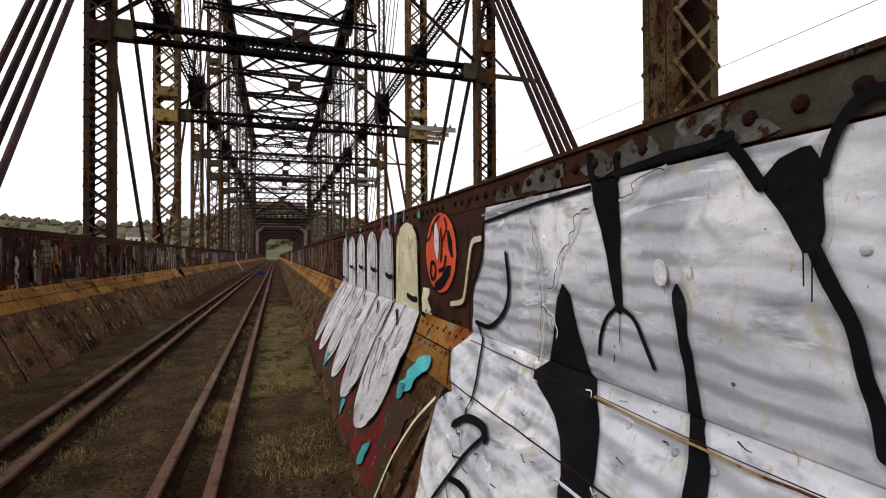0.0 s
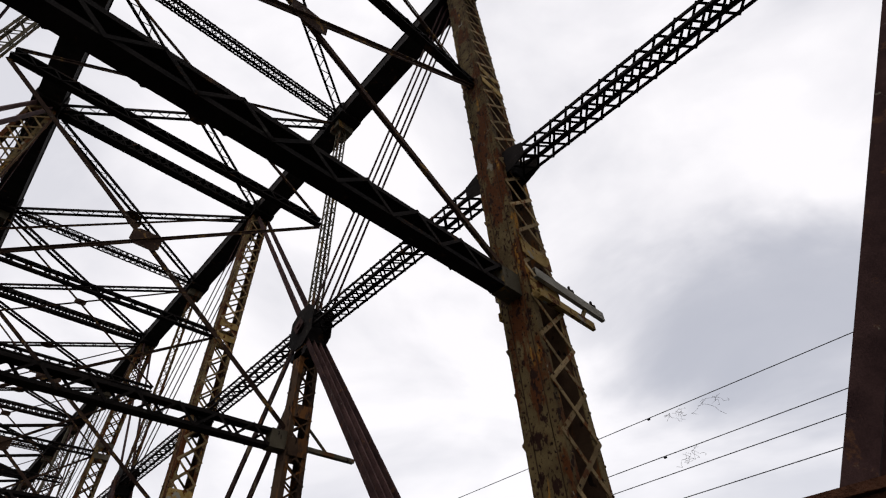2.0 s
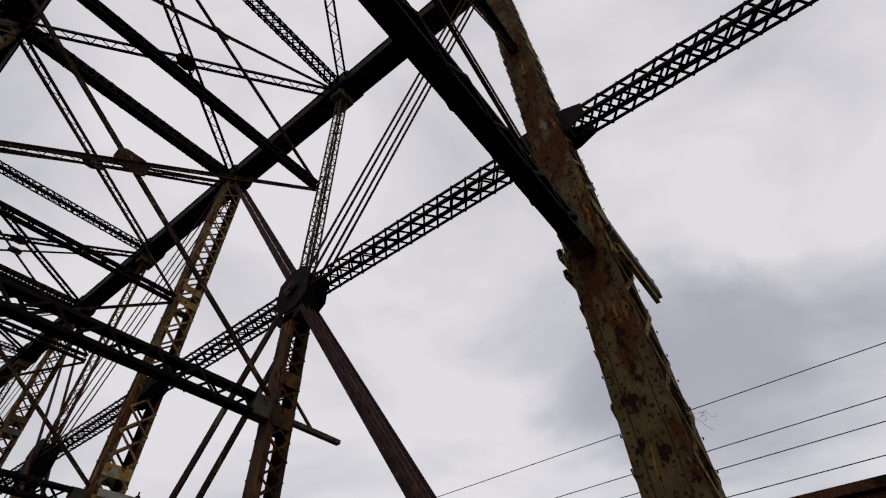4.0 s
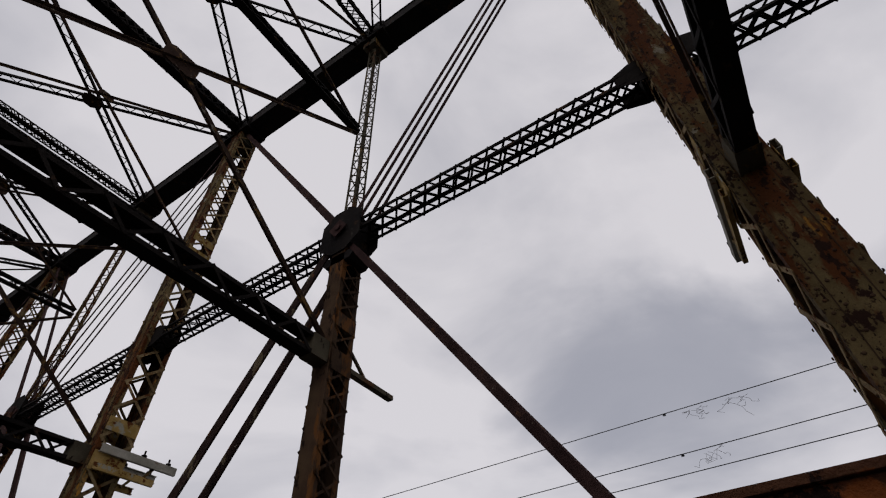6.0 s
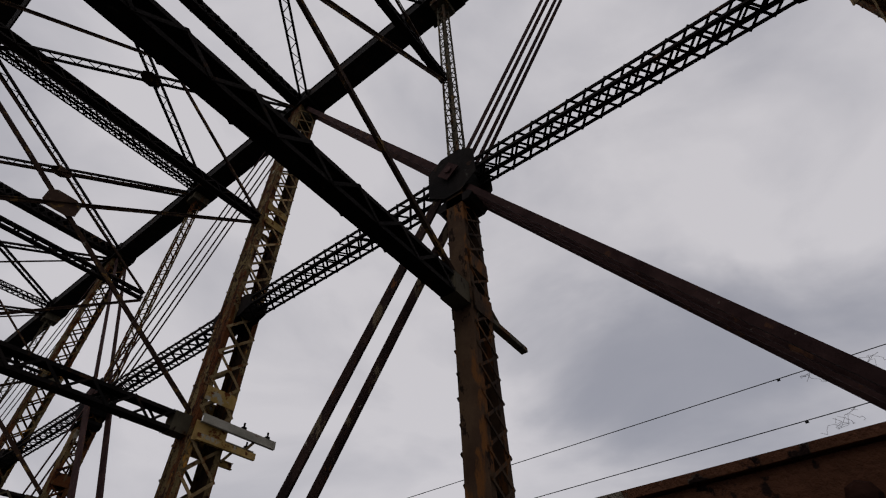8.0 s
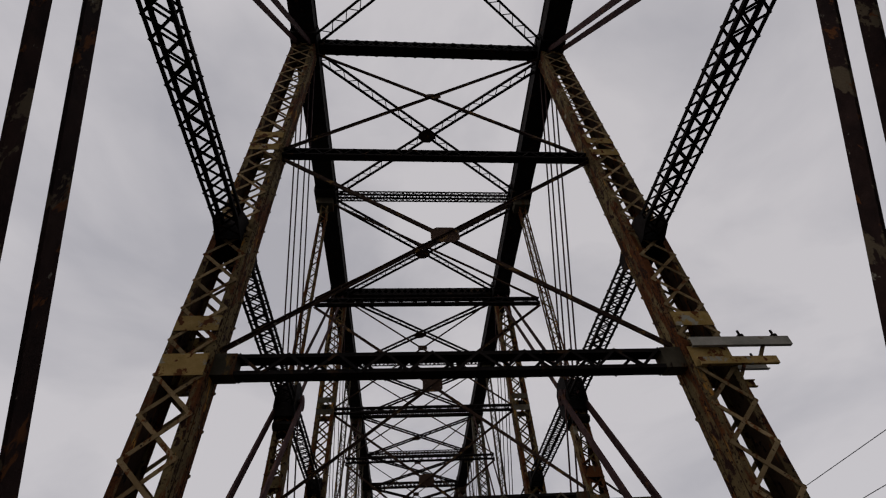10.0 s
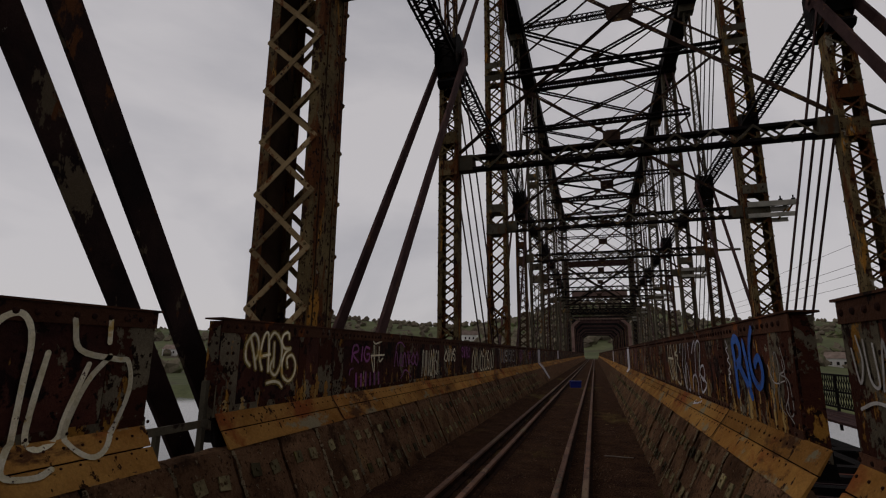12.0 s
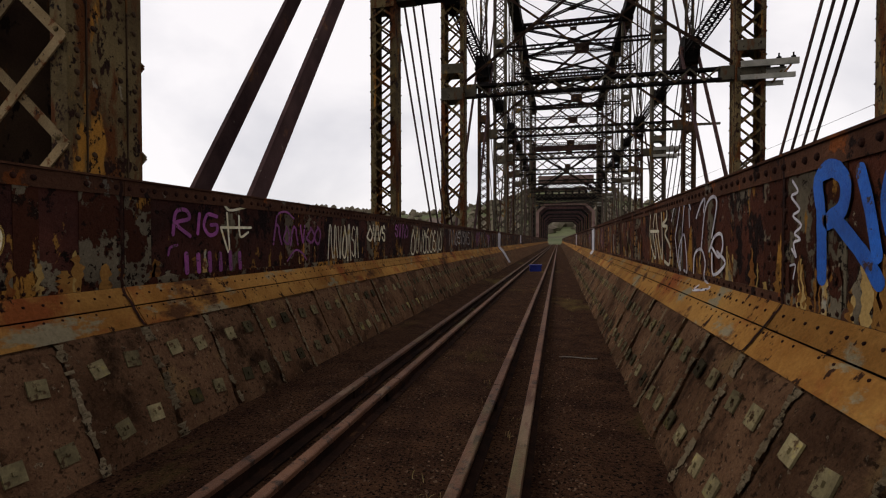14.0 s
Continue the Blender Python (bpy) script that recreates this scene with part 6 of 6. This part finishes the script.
def blades(x, y, count, h):
    if noise.noise((x * 1.7, y * 0.9, 2.2)) < -0.02:
        return
    for _ in range(count):
        a, tilt, hh = rng.uniform(0, 6.283), rng.uniform(0.1, 1.1), h * rng.uniform(0.5, 1.2)
        bx, by = x + rng.gauss(0, 0.03), y + rng.gauss(0, 0.04)
        d = Vector((math.cos(a) * tilt, math.sin(a) * tilt, 1)).normalized()
        s = Vector((-math.sin(a), math.cos(a), 0)) * 0.0022
        p0 = Vector((bx, by, -0.005))
        p1, p2 = p0 + d * hh * 0.6, p0 + d * hh * 0.9 + Vector((math.cos(a), math.sin(a), -0.5)) * hh * 0.25
        n = len(c.v)
        c.v += [p0 - s, p0 + s, p1 + s * 0.8, p1 - s * 0.8, p2]
        c.f += [(n, n + 1, n + 2, n + 3), (n + 3, n + 2, n + 4)]


for _ in range(1000):
    y = 0.3 + 15.5 * rng.random() ** 1.4
    lane = rng.random()
    x = rng.choice((-0.61, 0.61)) + rng.gauss(0, 0.05) if lane < 0.62 else rng.choice((-0.3, 0.3, -0.9, 0.92)) + rng.gauss(0, 0.06)
    blades(x, y, rng.randint(8, 20), rng.uniform(0.03, 0.13))
for _ in range(2600):
    y = 0.8 + 17 * rng.random() ** 1.2
    blades(rng.uniform(0.9, 1.52), y, 9, rng.uniform(0.02, 0.06))
for _ in range(1500):
    y = 0.9 + 5.5 * rng.random() ** 1.3
    blades(rng.choice((rng.uniform(1.0, 1.5), rng.gauss(0.61, 0.07), rng.gauss(-0.61, 0.07))), y, 11, rng.uniform(0.04, 0.10))
for _ in range(1100):
    blades(rng.uniform(-1.5, 0.4), 1.0 + 14 * rng.random(), 6, rng.uniform(0.015, 0.045))
for _ in range(130):
    blades(rng.choice((-0.61, 0.61, 0.3, 1.2)) + rng.gauss(0, 0.06), rng.uniform(18, 34), 6, rng.uniform(0.03, 0.09))
tagged(part("dry_grass", c, STRAW), "straw-coloured dry grass between the rails", "grass", kind="stuff")
c = Bag()
for _ in range(16000):
    y = 18.8 + 9 * rng.random() ** 1.6 if rng.random() < 0.75 else rng.uniform(0, 12)
    x, r = rng.uniform(-1.56, 1.56), rng.uniform(0.004, 0.011)
    if 0.40 < abs(x) < 0.82 and rng.random() < 0.8:
        continue
    c.dome((x, y, -0.002), (rng.uniform(-0.3, 0.3), rng.uniform(-0.3, 0.3), 1), r)
tagged(part("gravel", c, STONE), "scattered small stones on the ballast", "gravel", kind="stuff")

# ---- overhead wires beside the bridge ----
def overhead_wire(z):
    """One sagging wire as a single smooth tube."""
    c, sides = Bag(), 5
    for k in range(61):
        y = -90 + 5 * k
        h = z + 0.00012 * (y - 40) ** 2
        c.v += [Vector((20 + 0.016 * math.cos(q * 1.2566), y, h + 0.016 * math.sin(q * 1.2566))) for q in range(sides)]
    c.f = [(sides * k + q, sides * k + (q + 1) % sides, sides * (k + 1) + (q + 1) % sides, sides * (k + 1) + q) for k in range(60) for q in range(sides)]
    tagged(part("overhead_wire", c, CABLE), "thin black overhead wire beside the bridge", "wire", "overhead wires")


for z in (9.74, 8.24, 7.6, 6.76):
    overhead_wire(z)


def wire_tangle(y, z, seed):
    """Dry plant fibres caught on a wire."""
    rngt = random.Random(seed)
    c = Bag()
    for _ in range(7):
        p = Vector((20 + rngt.uniform(-0.05, 0.05), y + rngt.uniform(-0.5, 0.5), z))
        for _ in range(5):
            q = p + Vector((rngt.uniform(-0.12, 0.12), rngt.uniform(-0.22, 0.22), rngt.uniform(-0.16, 0.06)))
            c.rod(p, q, 0.005, 4)
            p = q
    tagged(part("wire_tangle", c, EYEBAR), "wisp of dry fibres caught on the overhead wire", "debris", "wire debris")


wire_tangle(9.1, 9.71, 1)
wire_tangle(7.6, 9.71, 2)
wire_tangle(8.9, 8.21, 3)
for y, z in ((10.1, 9.81), (10.0, 8.31)):
    tagged(part("wire_clamp", Bag().rod((20, y - 0.05, z), (20, y + 0.05, z), 0.045, 8), CABLE), "small dark clamp on the overhead wire", "clamp", "wire clamps")


# ---- river, land and distance ----
def ease(a, b, t):
    t = max(0.0, min(1.0, (t - a) / (b - a)))
    return t * t * (3 - 2 * t)


def land(x, y):
    d = abs(y - 40 - 22 * math.sin(x / 170))
    n = noise.noise((x / 240, y / 240, 0.7))
    h = -14.0 + 5.2 * ease(92, 116, d)
    h += (44 + 18 * n) * max(ease(210, 640, d), ease(520, 900, abs(x)))
    h += 9.0 * ease(150, 178, y) * ease(60, 20, abs(x - 2)) + 11 * ease(180, 330, y) * ease(150, 40, abs(x - 2))
    return h + 1.2 * noise.noise((x / 30, y / 30, 3.1)) * ease(120, 200, d)


c, rings, around = Bag(), 70, 120
for j in range(rings + 1):
    r = 8 + 3500 * (j / rings) ** 2.6
    for k in range(around):
        t = 2 * math.pi * k / around
        x, y = 2 + r * math.sin(t), 40 + r * math.cos(t)
        c.v.append(Vector((x, y, land(x, y))))
for j in range(rings):
    for k in range(around):
        a0, a1 = j * around + k, j * around + (k + 1) % around
        c.f.append((a0, a1, a1 + around, a0 + around))
c.f.append(tuple(reversed(range(around))))
tagged(part("ground", c, GROUND), "far river banks, meadows and low hills", "ground", kind="structure")
w = Bag()
w.v = [Vector((sx * 3000, sy * 3000, -11.2)) for sx, sy in ((-1, -1), (1, -1), (1, 1), (-1, 1))]
w.f = [(0, 1, 2, 3)]
tagged(part("water", w, WATER), "pale grey river under the bridge", "river", kind="structure")

rng = random.Random(17)
c = Bag()
made = 0
while made < 5200:
    t, r = rng.uniform(-math.pi, math.pi), 150 + 800 * rng.random() ** 1.3
    x, y = 2 + r * math.sin(t), 40 + r * math.cos(t)
    h = land(x, y)
    if h < -8.6 or (abs(x - 2) < 14 and y < 240) or (h < -4 and noise.noise((x / 60, y / 60, 5)) < 0.15):
        continue
    made += 1
    s = rng.uniform(2.2, 5.0)
    n = len(c.v)
    tilt = [rng.uniform(0.6, 1.25) for _ in range(12)]
    for q, (ring, up) in enumerate(((0.7, 0.0), (1.0, 0.55), (0.85, 1.05), (0.45, 1.35))):
        c.v += [Vector((x + s * ring * tilt[(3 * q + m) % 12] * math.cos(m * 1.257 + q), y + s * ring * tilt[(5 * q + m) % 12] * math.sin(m * 1.257 + q), h - 0.5 + s * up * tilt[(q + m) % 12])) for m in range(5)]
    for q in range(3):
        c.f += [(n + 5 * q + m, n + 5 * q + (m + 1) % 5, n + 5 * q + 5 + (m + 1) % 5, n + 5 * q + 5 + m) for m in range(5)]
    c.f.append(tuple(n + 15 + m for m in range(5)))
tagged(part("far_woods", c, WOODS), "bare brown and pale green woods on the hills", "woods", kind="stuff")


def house(x, y, turn, w, d, h):
    th = thing("house", "small pale house with a dark pitched roof among trees", "house", "far houses", m=pose(x, y, land(x, y) - 0.6, 0, 0, turn))
    part("wall", Bag().box(-w / 2, -d / 2, 0, w / 2, d / 2, h), HOUSEWALL, th)
    part("roof", Bag().extrude((-w / 2 - 0.4, 0, h + 0.005), (w / 2 + 0.4, 0, h + 0.005), (0, 1, 0), [(-d / 2 - 0.4, 0), (d / 2 + 0.4, 0), (0, d * 0.42)]), HOUSEROOF, th)
    for k in range(3):
        part("window", Bag().box(-w / 2 + w * (k + 0.6) / 4, -d / 2 - 0.06, h * 0.35, -w / 2 + w * (k + 1.0) / 4, -d / 2 - 0.01, h * 0.7), STEEL, th)


for x, y, turn, w in ((-118, 185, 20, 22), (-160, 262, -10, 13), (-235, 300, 30, 12), (-205, 330, 5, 14), (-310, 330, 12, 13), (-270, 370, -25, 12), (-395, 350, 15, 14), (-150, 350, 40, 11), (130, 270, -15, 13), (165, 300, 10, 12), (210, 320, 25, 14), (120, 320, -30, 12), (-480, 420, 10, 14), (-90, 390, 20, 12)):
    house(x, y, turn, w, 8, 5.0)
